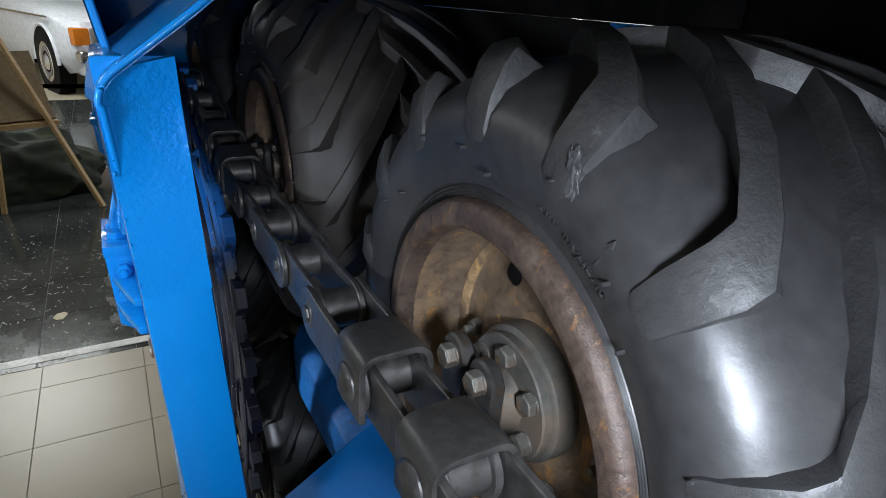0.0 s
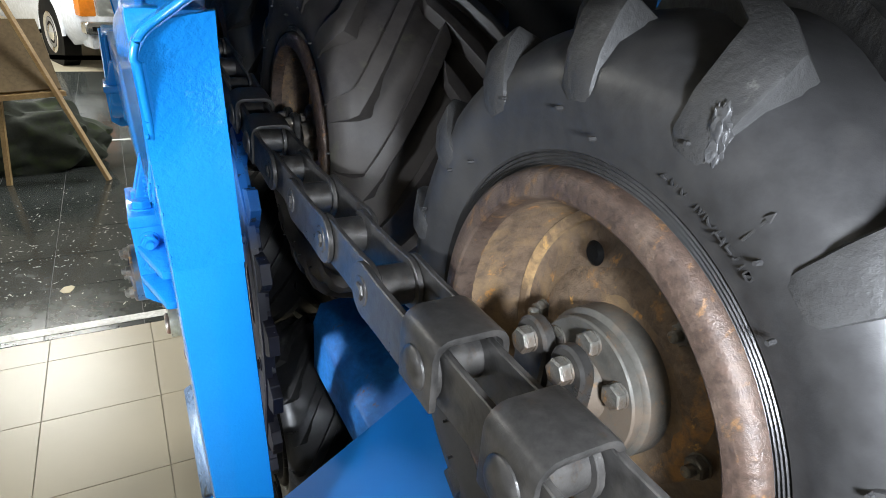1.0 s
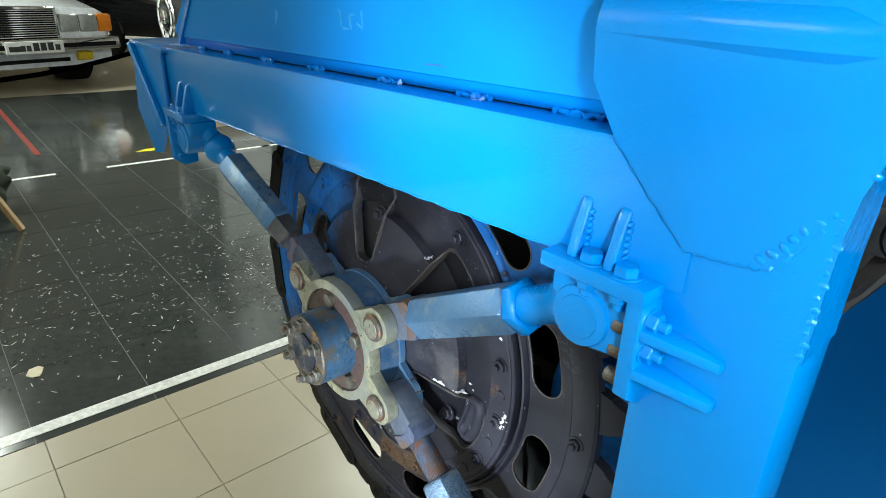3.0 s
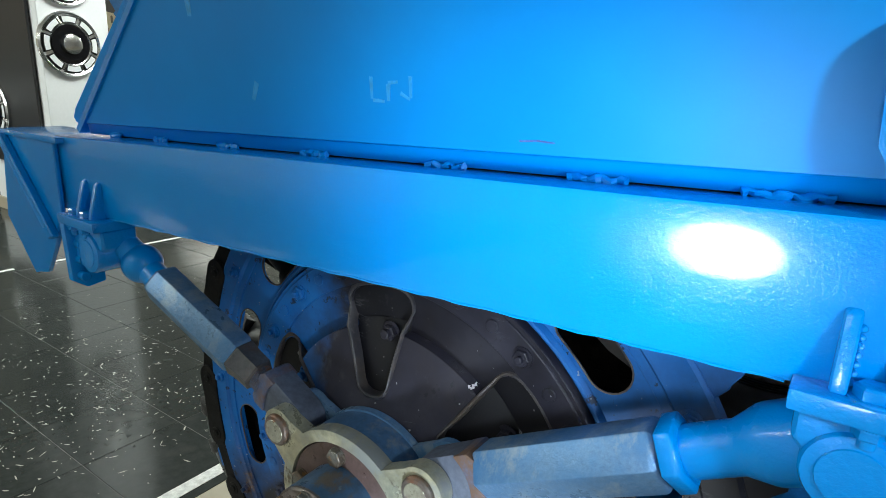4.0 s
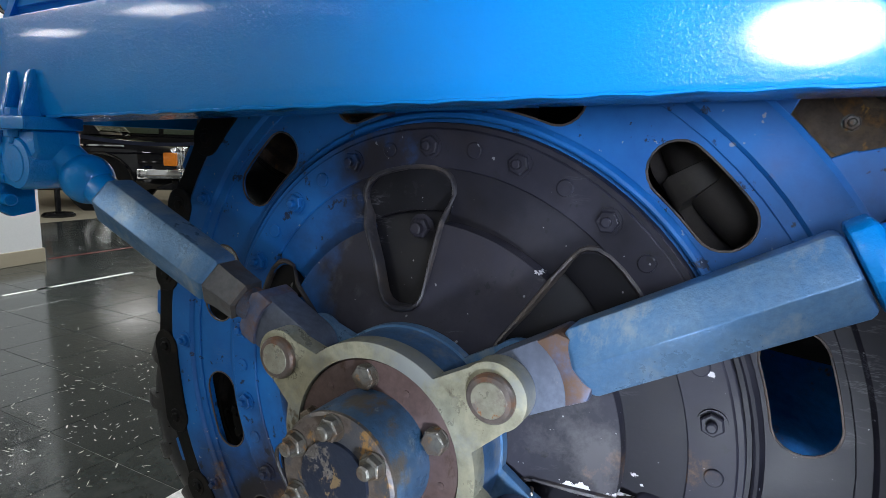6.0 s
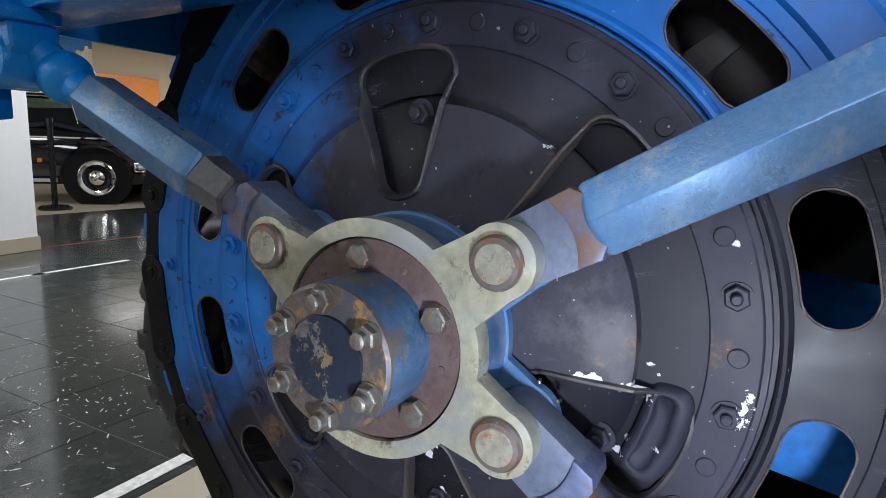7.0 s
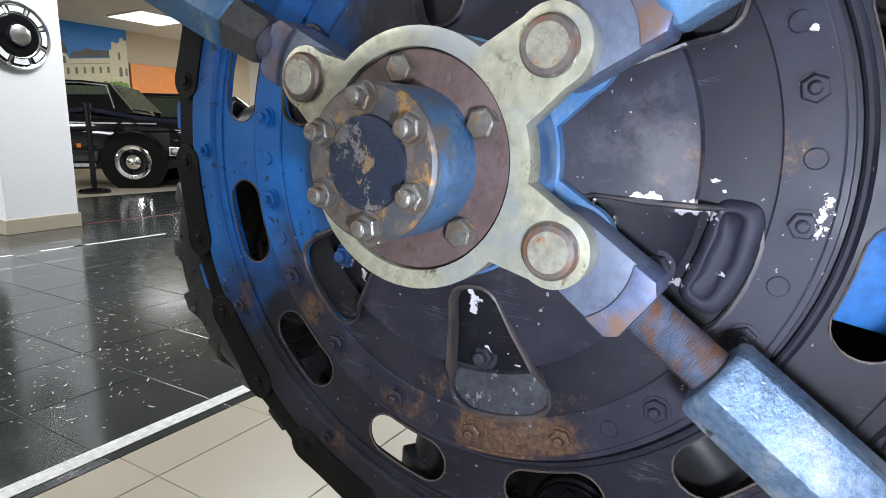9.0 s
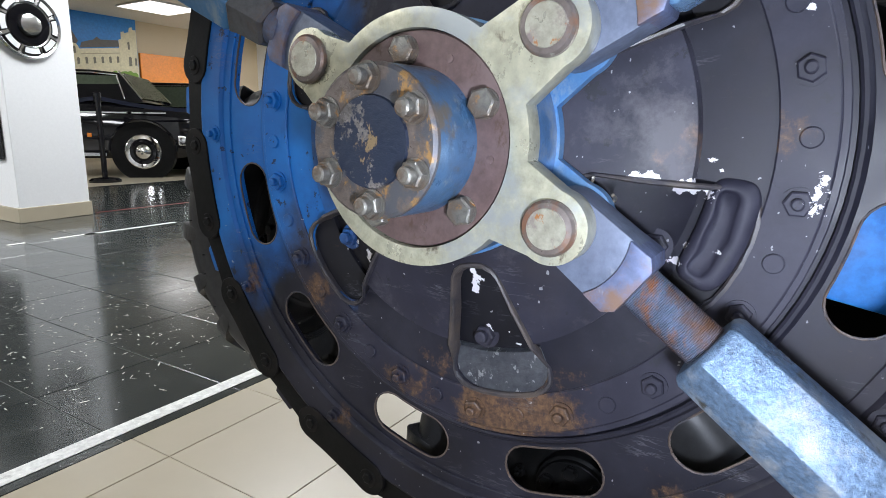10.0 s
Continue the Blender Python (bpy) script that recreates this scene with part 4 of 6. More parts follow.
        mm = Matrix.Translation((0.0585, 0.0275 * math.cos(a), 0.0275 * math.sin(a)))
        if k == 0:
            bl.matrix_basis = mm
        else:
            share(bl, mm, hubp)
    return ty


FIRST_TYRE = tyre(-0.795, 0.847, 18.5)
tyre(-0.311, 0.853, 19.0, False, DUSTY_RUBBER, DUSTY_RUBBER)
# bottom and front wheels have rim, bolts and hub in one near-black
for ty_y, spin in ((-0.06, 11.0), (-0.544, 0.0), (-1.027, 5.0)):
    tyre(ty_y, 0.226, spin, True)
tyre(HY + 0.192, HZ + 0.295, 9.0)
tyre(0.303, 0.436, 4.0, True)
# ears that bolt the axles to the chain
for ty_y in TYRES_Y:
    for dy in (-0.024, 0.004):
        bm = prism(bmesh.new(), [(ty_y + dy, 0.838), (ty_y + dy + 0.022, 0.838)] + arc(0.0125, -8, 188, 10, (ty_y + dy + 0.011, 0.872)), "x", 0.0455, 0.0535)
        ear = part("axle_ear", soften(bm, 0.0015), CHAIN, vehicle, "dark steel ear with a bolt")
        b = part("ear_bolt", hex_bolt(0.0068, 0.007, 0, 1.0), BOLT, ear)
        b.matrix_basis = Matrix.Translation((0.0455, ty_y + dy + 0.011, 0.873))

# raised lettering on the nearest tyre's sidewall
def lettering(words, r, start, size, parent):
    ang = start
    for ch in words:
        if ch != " ":
            cu = bpy.data.curves.new("letter", "FONT")
            cu.body, cu.size, cu.extrude, cu.align_x = ch, size, 0.0003, "CENTER"
            cu.materials.append(RUBBER)
            ob = new("letter", cu)
            ob.parent = parent
            a = radians(ang)
            ob.matrix_basis = Matrix.Translation((0.0395 if r < 0.13 else 0.0388, r * math.sin(-a), r * math.cos(a))) @ Matrix.Rotation(a, 4, "X") @ Matrix(((0, 0, -1, 0), (-1, 0, 0, 0), (0, 1, 0, 0), (0, 0, 0, 1)))
        ang += 2.3 if ch != " " else 1.8


lettering("200 МОДЕЛЬ", 0.131, -2, 0.0075, FIRST_TYRE)
# arrow and a torn scar on the nearest tyre
bm = box(bmesh.new(), (0.0362, -0.0004, 0.131), (0.038, 0.0004, 0.1425))
prism(bm, [(-0.0013, 0.142), (0.0013, 0.142), (0, 0.1455)], "x", 0.036, 0.037)
mark = part("moulded_arrow", bm, RUBBER, FIRST_TYRE)
mark.matrix_basis = Matrix.Rotation(radians(14), 4, "X") @ Matrix.Translation((0.0004, 0, 0.008))
bm = bmesh.new()
bmesh.ops.create_icosphere(bm, subdivisions=4, radius=1.0)
for v in bm.verts:
    f = 1 + 0.5 * noise.noise(v.co * 2.3 + Vector((4, 1, 2))) + 0.3 * noise.noise(v.co * 6.0)
    v.co = Vector((0.0368 + 0.0014 * v.co.x * f, 0.0045 * v.co.y * f + 0.003 * v.co.z, 0.1565 + 0.0085 * v.co.z * f))
scar = part("torn_scar", bm, surface("torn_rubber", (0.04, 0.04, 0.041), (0.025, 0.025, 0.025), rough=0.45, grain=200, patch=40, relief=0.5), FIRST_TYRE, "torn grey scar in the rubber")
scar.matrix_basis = Matrix.Rotation(radians(2.5), 4, "X")


# ---- hull ----
def hull_plate(name, pts, axis, lo, hi, label, bev=0.003, mat=None, shift=(0, 0)):
    return part(name, soften(prism(bmesh.new(), pts, axis, lo, hi, shift), bev, 2), mat or BLUE, vehicle, label)


# post at the rear of the drive bay
hull_plate("post", [(-0.0722, -0.502), (-0.0142, -0.502), (-0.0142, -0.405), (-0.0722, -0.405)], "z", 0.12, 1.0, "blue painted square steel post that leans outwards", 0.0055, None, (-0.037, 0))


def beam_z(y):
    return 0.9067 - 0.0294 * (y + 0.415)


# long box beam; its face leans a little and drops to the front
bm = bmesh.new()
A = [bm.verts.new((x, -0.43, z)) for x, z in ((-0.1062, 0.907), (-0.1042, 0.8144), (-0.04, 0.8144), (-0.04, 0.907))]
B = [bm.verts.new((x, 0.59, z)) for x, z in ((-0.127, 0.877), (-0.125, 0.788), (-0.04, 0.788), (-0.04, 0.877))]
bm.faces.new(A)
bm.faces.new(B[::-1])
faces_between(bm, A, B)
beam = part("side_beam", soften(bm, 0.004, 2), BLUE, vehicle, "long blue painted box beam")
# weld beads along its lower edge and the stitch welds under the hull side
for i, (y0, ln) in enumerate([(0.385, 0.02), (0.295, 0.022), (0.185, 0.03), (0.065, 0.03), (-0.07, 0.035), (-0.185, 0.04), (-0.29, 0.045)]):
    n = 13
    pts = [(-0.0735 - 0.0205 * (y0 - ln * j / (n - 1) + 0.415) + 0.0012 * math.sin(j * 2.1 + i), y0 - ln * j / (n - 1), beam_z(y0 - ln * j / (n - 1)) + 0.0018 + 0.0007 * math.sin(j * 1.4 + i)) for j in range(n)]
    bm = tube(bmesh.new(), pts, 0.0027, 8)
    for v in bm.verts:
        v.co += Vector((0.0008, 0.0006, 0.0009)) * math.sin(v.co.y * 2600 + i)
    part("stitch_weld", bm, BLUE_ROUGH, beam)
seam = []
for j in range(60):
    yy = -0.33 + 0.0115 * j
    seam.append((-0.1028 - 0.0205 * (yy + 0.415) + 0.0004 * math.sin(j * 2.3), yy, 0.8142 - 0.026 * (yy + 0.415) / 1.005 + 0.0006 * math.sin(j * 1.7)))
part("weld_seam", tube(bmesh.new(), seam, 0.0013, 6), BLUE_ROUGH, beam)

# hull side above the beam: leans outwards, its front edge slants
def hull_x(y, z):
    return -0.0815 - 0.0205 * (y + 0.415) - 0.17 * max(0, z - 0.895)


bm = prism(bmesh.new(), [(0.447, 0.8955), (0.451, 0.903), (0.441, 0.914), (0.13, 1.13), (-0.45, 1.13), (-0.45, 0.9225)], "x", 0, 0.006)
for v in bm.verts:
    v.co.x += hull_x(v.co.y, v.co.z)
hull_side = part("hull_side", soften(bm, 0.0015), BLUE_DULL, vehicle, "blue painted hull side plate with stitch welds")
# its lower edge folds in towards the beam and ends in the welded slots
bm = bmesh.new()
A = [bm.verts.new((hull_x(-0.45, 0.9) + dx, -0.45, beam_z(-0.45) + dz)) for dx, dz in ((0.0, 0.0165), (0.013, 0.0012), (0.017, 0.0012), (0.005, 0.0175))]
B = [bm.verts.new((hull_x(0.44, 0.88) + dx, 0.44, beam_z(0.44) + dz)) for dx, dz in ((0.0, 0.0165), (0.013, 0.0012), (0.017, 0.0012), (0.005, 0.0175))]
bm.faces.new(A)
bm.faces.new(B[::-1])
faces_between(bm, A, B)
part("folded_edge", bm, BLUE_DULL, hull_side)
# strip added to close the slots; its black stands for the dark gap
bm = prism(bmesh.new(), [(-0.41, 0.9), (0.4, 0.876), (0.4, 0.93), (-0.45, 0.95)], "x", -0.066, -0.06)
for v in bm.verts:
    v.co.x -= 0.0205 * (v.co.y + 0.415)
part("slot_backing", bm, BLACK_STEEL_AND_SHADE, vehicle, "added black strip behind the hull side's welded slots")
# pale rubbed marks and a scratch on the hull side
RUBBED = surface("rubbed_blue_paint", (0.03, 0.3, 0.7), (0.01, 0.27, 0.68), rough=0.45, grain=120, patch=60, relief=0.2)
SCRATCHED = surface("purple_scratch", (0.05, 0.09, 0.3), (0.1, 0.2, 0.45), rough=0.5, grain=120, patch=40)
for y0, z0, y1, z1, w, mat in ((-0.031, 0.961, -0.030, 0.945, 0.0016, RUBBED), (-0.031, 0.944, -0.042, 0.9435, 0.0014, RUBBED), (-0.047, 0.956, -0.046, 0.944, 0.002, RUBBED), (-0.047, 0.957, -0.056, 0.958, 0.0014, RUBBED), (-0.068, 0.962, -0.067, 0.947, 0.0016, RUBBED), (-0.058, 0.95, -0.066, 0.946, 0.0014, RUBBED), (0.175, 1.022, 0.176, 1.008, 0.004, RUBBED), (0.1, 0.953, 0.108, 0.938, 0.003, RUBBED), (-0.1547, 0.923, -0.1675, 0.9243, 0.0006, SCRATCHED), (-0.1675, 0.9243, -0.18, 0.9237, 0.0006, SCRATCHED)):
    bm = bmesh.new()
    dy, dz = y1 - y0, z1 - z0
    ny, nz = -dz / math.hypot(dy, dz) * w, dy / math.hypot(dy, dz) * w
    quad = [(y0 + ny, z0 + nz), (y0 - ny, z0 - nz), (y1 - ny * 0.7, z1 - nz * 0.7), (y1 + ny * 0.7, z1 + nz * 0.7)]
    A = [bm.verts.new((hull_x(y, z) - 0.0003, y, z)) for y, z in quad]
    B = [bm.verts.new((hull_x(y, z) + 0.001, y, z)) for y, z in quad]
    bm.faces.new(A)
    bm.faces.new(B[::-1])
    faces_between(bm, A, B)
    part("rub_mark", bm, mat, hull_side)
hull_plate("hull_deck", [(-0.134, 1.13), (-0.05, 1.19), (0.5, 1.19), (0.5, 1.18), (-0.05, 1.18), (-0.125, 1.122)], "y", -0.398, 0.125, "blue painted deck plate", 0.001)
# front slope
bm = bmesh.new()
q = [(-0.1, 0.447, 0.89), (-0.134, 0.127, 1.13), (0.7, 0.127, 1.13), (0.7, 0.447, 0.89)]
A = [bm.verts.new(p) for p in q]
B = [bm.verts.new((p[0], p[1] - 0.006, p[2] - 0.006)) for p in q]
bm.faces.new(A)
bm.faces.new(B[::-1])
faces_between(bm, A, B)
part("bow_plate", bm, BLUE, vehicle, "blue painted sloping bow plate")

hull_plate("bow_apron", [(-0.06, 0.79), (0.7, 0.79), (0.7, 0.892), (-0.06, 0.892)], "y", 0.436, 0.443, "blue painted upright lower bow plate", 0.001, BLUE_DULL)
# fender over the post: a leaning plate with a pointed lower edge, then a bend in towards the deck
def fender_x(y, z):
    return -0.1075 - 0.06 * (z - 0.842) + 0.0065 * max(0.0, min(1.0, (-0.474 - y) / 0.026))


low = [(-0.345, 0.966), (-0.347, 0.937), (-0.367, 0.905), (-0.3985, 0.8725), (-0.425, 0.847), (-0.45, 0.8485), (-0.474, 0.852), (-0.488, 0.872), (-0.5, 0.897), (-0.511, 0.933), (-0.521, 0.966)]
bm = prism(bmesh.new(), low, "x", 0, 0.0085)
for v in bm.verts:
    v.co.x += fender_x(v.co.y, v.co.z)
fender = part("fender", bm, BLUE, vehicle, "blue painted bent fender plate with a pointed lower edge")
fx = fender_x(-0.45, 0.966)
bend = [(fx + 0.03 * (math.sin(radians(93.4)) - math.sin(radians(93.4 - 5.74 * k))), 0.966 + 0.03 * (math.cos(radians(93.4 - 5.74 * k)) - math.cos(radians(93.4)))) for k in range(11)] + [(-0.046, 1.0335), (0.06, 1.118)]
sec = bend + [(x + 0.004, z - 0.005) for x, z in bend[::-1]]
bm = bmesh.new()
rows = [[bm.verts.new((x + dx, y, z)) for x, z in sec] for y, dx in ((-0.521, 0.0065), (-0.5, 0.0065), (-0.474, 0.0), (-0.345, 0.0))]
for a, b in zip(rows, rows[1:]):
    faces_between(bm, a, b)
bm.faces.new(rows[0])
bm.faces.new(rows[-1][::-1])
bmesh.ops.recalc_face_normals(bm, faces=bm.faces[:])
part("fender_top", bm, BLUE, fender)
seam = []
for i in range(2, 9):
    (y0, z0), (y1, z1) = low[i], low[i + 1]
    for j in range(6):
        y, z = y0 + (y1 - y0) * j / 6, z0 + (z1 - z0) * j / 6
        seam.append((fender_x(y, z) + 0.0035 + 0.0006 * math.sin(j * 2.1 + i), y + 0.0009 * math.sin(j * 1.9 + i), z - 0.001 + 0.0009 * math.cos(j * 2.7 + i)))
part("weld_seam", tube(bmesh.new(), seam, 0.0024, 7), BLUE_LUMPY, fender)
# lumpy ladder of weld beads down the corner under the fender
for i in range(12):
    z = 0.888 - 0.0075 * i
    bm = bmesh.new()
    bmesh.ops.create_uvsphere(bm, u_segments=10, v_segments=6, radius=1.0, matrix=Matrix.Translation((-0.0978 - 0.042 * (z - 0.77), -0.4995 + 0.0012 * math.sin(i * 2.3), z)) @ Matrix.Diagonal((0.0015, 0.0032, 0.0024, 1)))
    part("weld_bead", bm, BLUE_LUMPY, fender)
# fat weld lumps up the fender's lower rear edge
for i in range(11):
    f = i / 10
    y, z = -0.466 - 0.04 * f, 0.851 + 0.062 * f * (0.75 + 0.25 * f)
    bm = bmesh.new()
    bmesh.ops.create_uvsphere(bm, u_segments=12, v_segments=8, radius=1.0, matrix=Matrix.Translation((fender_x(y, z) + 0.0012, y + 0.0012 * math.sin(i * 1.7), z)) @ Matrix.Rotation(0.5 + 0.4 * math.sin(i * 2.9), 4, "X") @ Matrix.Diagonal((0.0017, 0.0034 + 0.0009 * math.sin(i * 3.1), 0.0024, 1)))
    part("weld_lump", bm, BLUE_LUMPY, fender)
# cheek: a skin of thick lumpy paint over the post's upper rear face, under the fender's flanged edge
outer = [(-0.0985, 0.8), (-0.1035, 0.88), (-0.1085, 0.966), (-0.106, 0.981), (-0.098, 0.991), (-0.046, 1.0305)]
inner = [(-0.0432, 0.8), (-0.0465, 0.88), (-0.0498, 0.96), (-0.0508, 0.985), (-0.0514, 1.0), (-0.0445, 1.0305)]


def flange(x, z):
    """How far the cheek swells to meet the fender's flanged edge."""
    near = 1.0
    for p, q in zip(outer, outer[1:]):
        p, q = Vector(p), Vector(q)
        f = max(0.0, min(1.0, (Vector((x, z)) - p).dot(q - p) / (q - p).length_squared))
        near = min(near, (p.lerp(q, f) - Vector((x, z))).length)
    return 0.0175 * max(0.0, min(1.0, (z - 0.893) / 0.072)) * max(0.0, 1 - near / 0.055) ** 1.3


bm = bmesh.new()
cols = []
for j in range(15):
    col = []
    for k in range(5):
        for i in range(4 if k < 4 else 1):
            f = i / 4
            (x0, z0), (x1, z1) = (Vector(p[k]).lerp(Vector(p[k + 1]), f) for p in (outer, inner))
            p = Vector((x0 + (x1 - x0) * j / 14, -0.5025 - 0.0006 * min(1, 12 * k), z0 + (z1 - z0) * j / 14))
            p.y -= flange(p.x, p.z) + 0.0007 * noise.noise(p * 55)
            col.append((bm.verts.new(p), bm.verts.new((p.x, -0.499, p.z))))
    cols.append(col)
for a, b in zip(cols, cols[1:]):
    for i in range(len(a) - 1):
        for k in (0, 1):
            bm.faces.new((a[i][k], b[i][k], b[i + 1][k], a[i + 1][k]))
for edge in (cols[0], cols[-1], [c[0] for c in cols], [c[-1] for c in cols]):
    for p, q in zip(edge, edge[1:]):
        bm.faces.new((p[0], q[0], q[1], p[1]))
bmesh.ops.recalc_face_normals(bm, faces=bm.faces[:])
part("cheek_plate", bm, BLUE_LUMPY, fender, "blue cheek plate with thick lumpy paint")
rim_pts = [(fender_x(y, z) + 0.004, y, z) for y, z in low[8:11]] + [(x + 0.0085, -0.521, z - 0.0018) for x, z in bend[1:]]
part("fender_edge", tube(bmesh.new(), rim_pts, 0.0028, 12), BLUE, fender)
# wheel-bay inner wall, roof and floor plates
# black on the rear wall, upper wall and roof is shade put into the colour
hull_plate("rear_bay_wall", [(-1.5, 0.5), (-1.5, 1.21), (-0.605, 1.21), (-0.605, 0.5)], "x", 0.463, 0.469, "inner wall of the track bay, blackened for shade", 0.001, BLACK_STEEL_AND_SHADE)
hull_plate("bay_wall", [(-0.604, 0.5), (-0.604, 1.03), (-0.42, 1.03), (-0.42, 0.5)], "x", 0.46, 0.466, "blue painted inner wall of the track bay", 0.001, BLUE_SHADED)
# black wall added so the sprocket's slots look dark
hull_plate("front_bay_wall", [(-0.419, 0.49), (-0.419, 1.03), (0.42, 1.03), (0.42, 0.49)], "x", 0.463, 0.469, "blackened wall added behind the sprocket's dark slots", 0.001, BLACK_STEEL_AND_SHADE)
hull_plate("upper_bay_wall", [(-0.604, 1.031), (-0.604, 1.21), (0.42, 1.21), (0.42, 1.031)], "x", 0.46, 0.466, "upper wall of the track bay, blackened for shade", 0.001, BLACK_STEEL_AND_SHADE)
hull_plate("bay_roof", [(0.02, 1.14), (0.475, 1.207), (0.475, 1.201), (0.02, 1.134)], "y", -1.5, -0.40, "roof of the track bay, blackened for shade", 0.001, BLACK_STEEL_AND_SHADE)
# sloping lower plate and cross box
bm = bmesh.new()
q = [(-0.06, -0.409, 0.376), (0.46, -0.409, 0.714), (0.46, -1.35, 0.714), (-0.06, -1.35, 0.376)]
A = [bm.verts.new(p) for p in q]
B = [bm.verts.new((p[0], p[1], p[2] - 0.008)) for p in q]
bm.faces.new(A)
bm.faces.new(B[::-1])
faces_between(bm, A, B)
part("bay_floor", bm, BLUE_SHADED, vehicle, "blue painted sloping lower plate")
bm = bmesh.new()
near = [bm.verts.new((x, -0.4075, z)) for x, z in ((0.112, 0.41), (0.118, 0.468), (0.148, 0.5), (0.246, 0.568), (0.246, 0.41))]
back = [bm.verts.new((x, y, z)) for x, y, z in ((0.096, -0.205, 0.45), (0.097, -0.205, 0.535), (0.108, -0.205, 0.566), (0.247, -0.217, 0.588), (0.247, -0.217, 0.45))]
bm.faces.new(near)
bm.faces.new(back[::-1])
faces_between(bm, near, back)
sill = part("sill_box", soften(bm, 0.004, 2), surface("scuffed_blue_sill", (0.003, 0.15, 0.46), (0.002, 0.1, 0.33), (0.11, 0.07, 0.035), rough=0.6, grain=90, patch=11, cover=(0.5, 0.6), relief=0.3), vehicle, "blue painted box sill with rusty scuffs")
# two black sheets added so the gaps past the sill look dark
hull_plate("bay_side_mask", [(0.346, -0.404), (0.462, -0.404), (0.462, 0.42), (0.346, 0.42)], "z", 0.5, 0.506, "added black sheet that hides the floor beside the underbody", 0.001, BLACK_STEEL_AND_SHADE)
hull_plate("bay_low_mask", [(0.294, -0.404), (0.339, -0.404), (0.339, 0.2), (0.294, 0.2)], "z", 0.392, 0.398, "added black sheet that hides the floor under the track bay", 0.001, BLACK_STEEL_AND_SHADE)
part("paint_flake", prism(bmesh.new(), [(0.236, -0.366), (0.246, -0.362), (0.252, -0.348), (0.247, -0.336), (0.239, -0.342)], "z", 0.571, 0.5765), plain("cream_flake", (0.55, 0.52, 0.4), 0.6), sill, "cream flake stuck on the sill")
# drawn up so its black closes the gap under the bay wall
hull_plate("underbody", [(-1.45, 0.13), (-1.45, 0.54), (0.36, 0.54), (0.36, 0.13)], "x", 0.34, 0.35, "black underbody plate", 0.001, BLACK_STEEL_AND_SHADE)
hull_plate("belly", [(-1.4, 0.42), (0.3, 0.42), (0.3, 0.45), (-1.4, 0.45)], "x", 0.48, 1.3, "blue painted belly", 0.004)


def bracket(at, s, label):
    """A welded clevis bracket on the beam: a top plate with two gusset fins and bolts, a round boss for the rod's end, a cheek with bolts.
    s is 1 where the cheek lies to the rear, -1 where it lies to the front."""
    x, y, z = at

    def yy(d):
        return y - s * d

    def span(a, b):
        return sorted((yy(a), yy(b)))
    y0, y1 = span(-0.042, 0.042)
    br = part("rod_bracket", soften(box(bmesh.new(), (x - 0.0225, y0, z), (x + 0.03, y1, z + 0.0115)), 0.002, 2), BLUE_LUMPY, vehicle, label)
    for d in (-0.022, 0.008):
        fin = prism(bmesh.new(), [(x + 0.006, z + 0.011), (x - 0.015, z + 0.011), (x - 0.0145, z + 0.017), (x - 0.0055, z + 0.05), (x - 0.003, z + 0.0535), (x + 0.006, z + 0.0535)], "y", yy(d) - 0.0042, yy(d) + 0.0042)
        fin = part("gusset_fin", soften(fin, 0.0028, 3), BLUE_LUMPY, br)
        for i in range(7):
            bm = bmesh.new()
            bmesh.ops.create_uvsphere(bm, u_segments=8, v_segments=6, radius=1.0, matrix=Matrix.Translation((x - 0.0025, yy(d + 0.0048), z + 0.015 + 0.0048 * i)) @ Matrix.Diagonal((0.0034, 0.0024, 0.0021, 1)))
            part("weld_bead", bm, BLUE_LUMPY, fin)
    # cheek plate and its two tapering braces
    y0, y1 = span(0.03, 0.042)
    ck = part("cheek", soften(prism(bmesh.new(), [(x - 0.0215, z + 0.0005), (x + 0.02, z + 0.0005), (x + 0.02, z - 0.08), (x - 0.002, z - 0.0835), (x - 0.0185, z - 0.072)], "y", y0, y1), 0.002, 2), BLUE_LUMPY, br)
    if s > 0:
        for dz in (-0.02, -0.05):
            bm = prism(bmesh.new(), [(x - 0.019, yy(0.0415)), (x - 0.0025, yy(0.089)), (x + 0.008, yy(0.09)), (x + 0.012, yy(0.0415))], "z", z + dz - 0.0045, z + dz + 0.0035, (0, 0))
            for v in bm.verts:
                v.co.z -= 0.16 * abs(v.co.y - yy(0.0415))
            part("gusset_fin", soften(bm, 0.0016, 2), BLUE_LUMPY, br)
    # boss that holds the ball of the rod, and the block behind it
    boss = lathe(bmesh.new(), [(x + 0.03, 0.024), (x - 0.0115, 0.024), (x - 0.0145, 0.0225), (x - 0.0155, 0.0165), (x - 0.0165, 0.016), (x - 0.0168, 0.0)], yy(-0.008), z - 0.0305, 36, cap=False)
    part("boss", boss, BLUE_LUMPY, br)
    y0, y1 = span(-0.038, 0.031)
    part("clevis_block", soften(prism(bmesh.new(), [(y0, z + 0.0005), (y1, z + 0.0005), (y1, z - 0.02 - 0.03 * (s < 0)), ((y0 + y1) / 2, z - 0.056), (y0, z - 0.02 - 0.03 * (s > 0))], "x", x - 0.012, x + 0.03), 0.006, 3), BLUE_LUMPY, br)
    bolt = part("bracket_bolt", turned(hex_bolt(0.0088, 0.0075, 0, 1.25), Matrix.Rotation(radians(90), 4, "Y")), BLUE_LUMPY, br)
    bolt.matrix_basis = Matrix.Translation((x - 0.0095, yy(0.0195), z + 0.0115))
    share(bolt, Matrix.Translation((x - 0.0095, yy(-0.0075), z + 0.0115)))
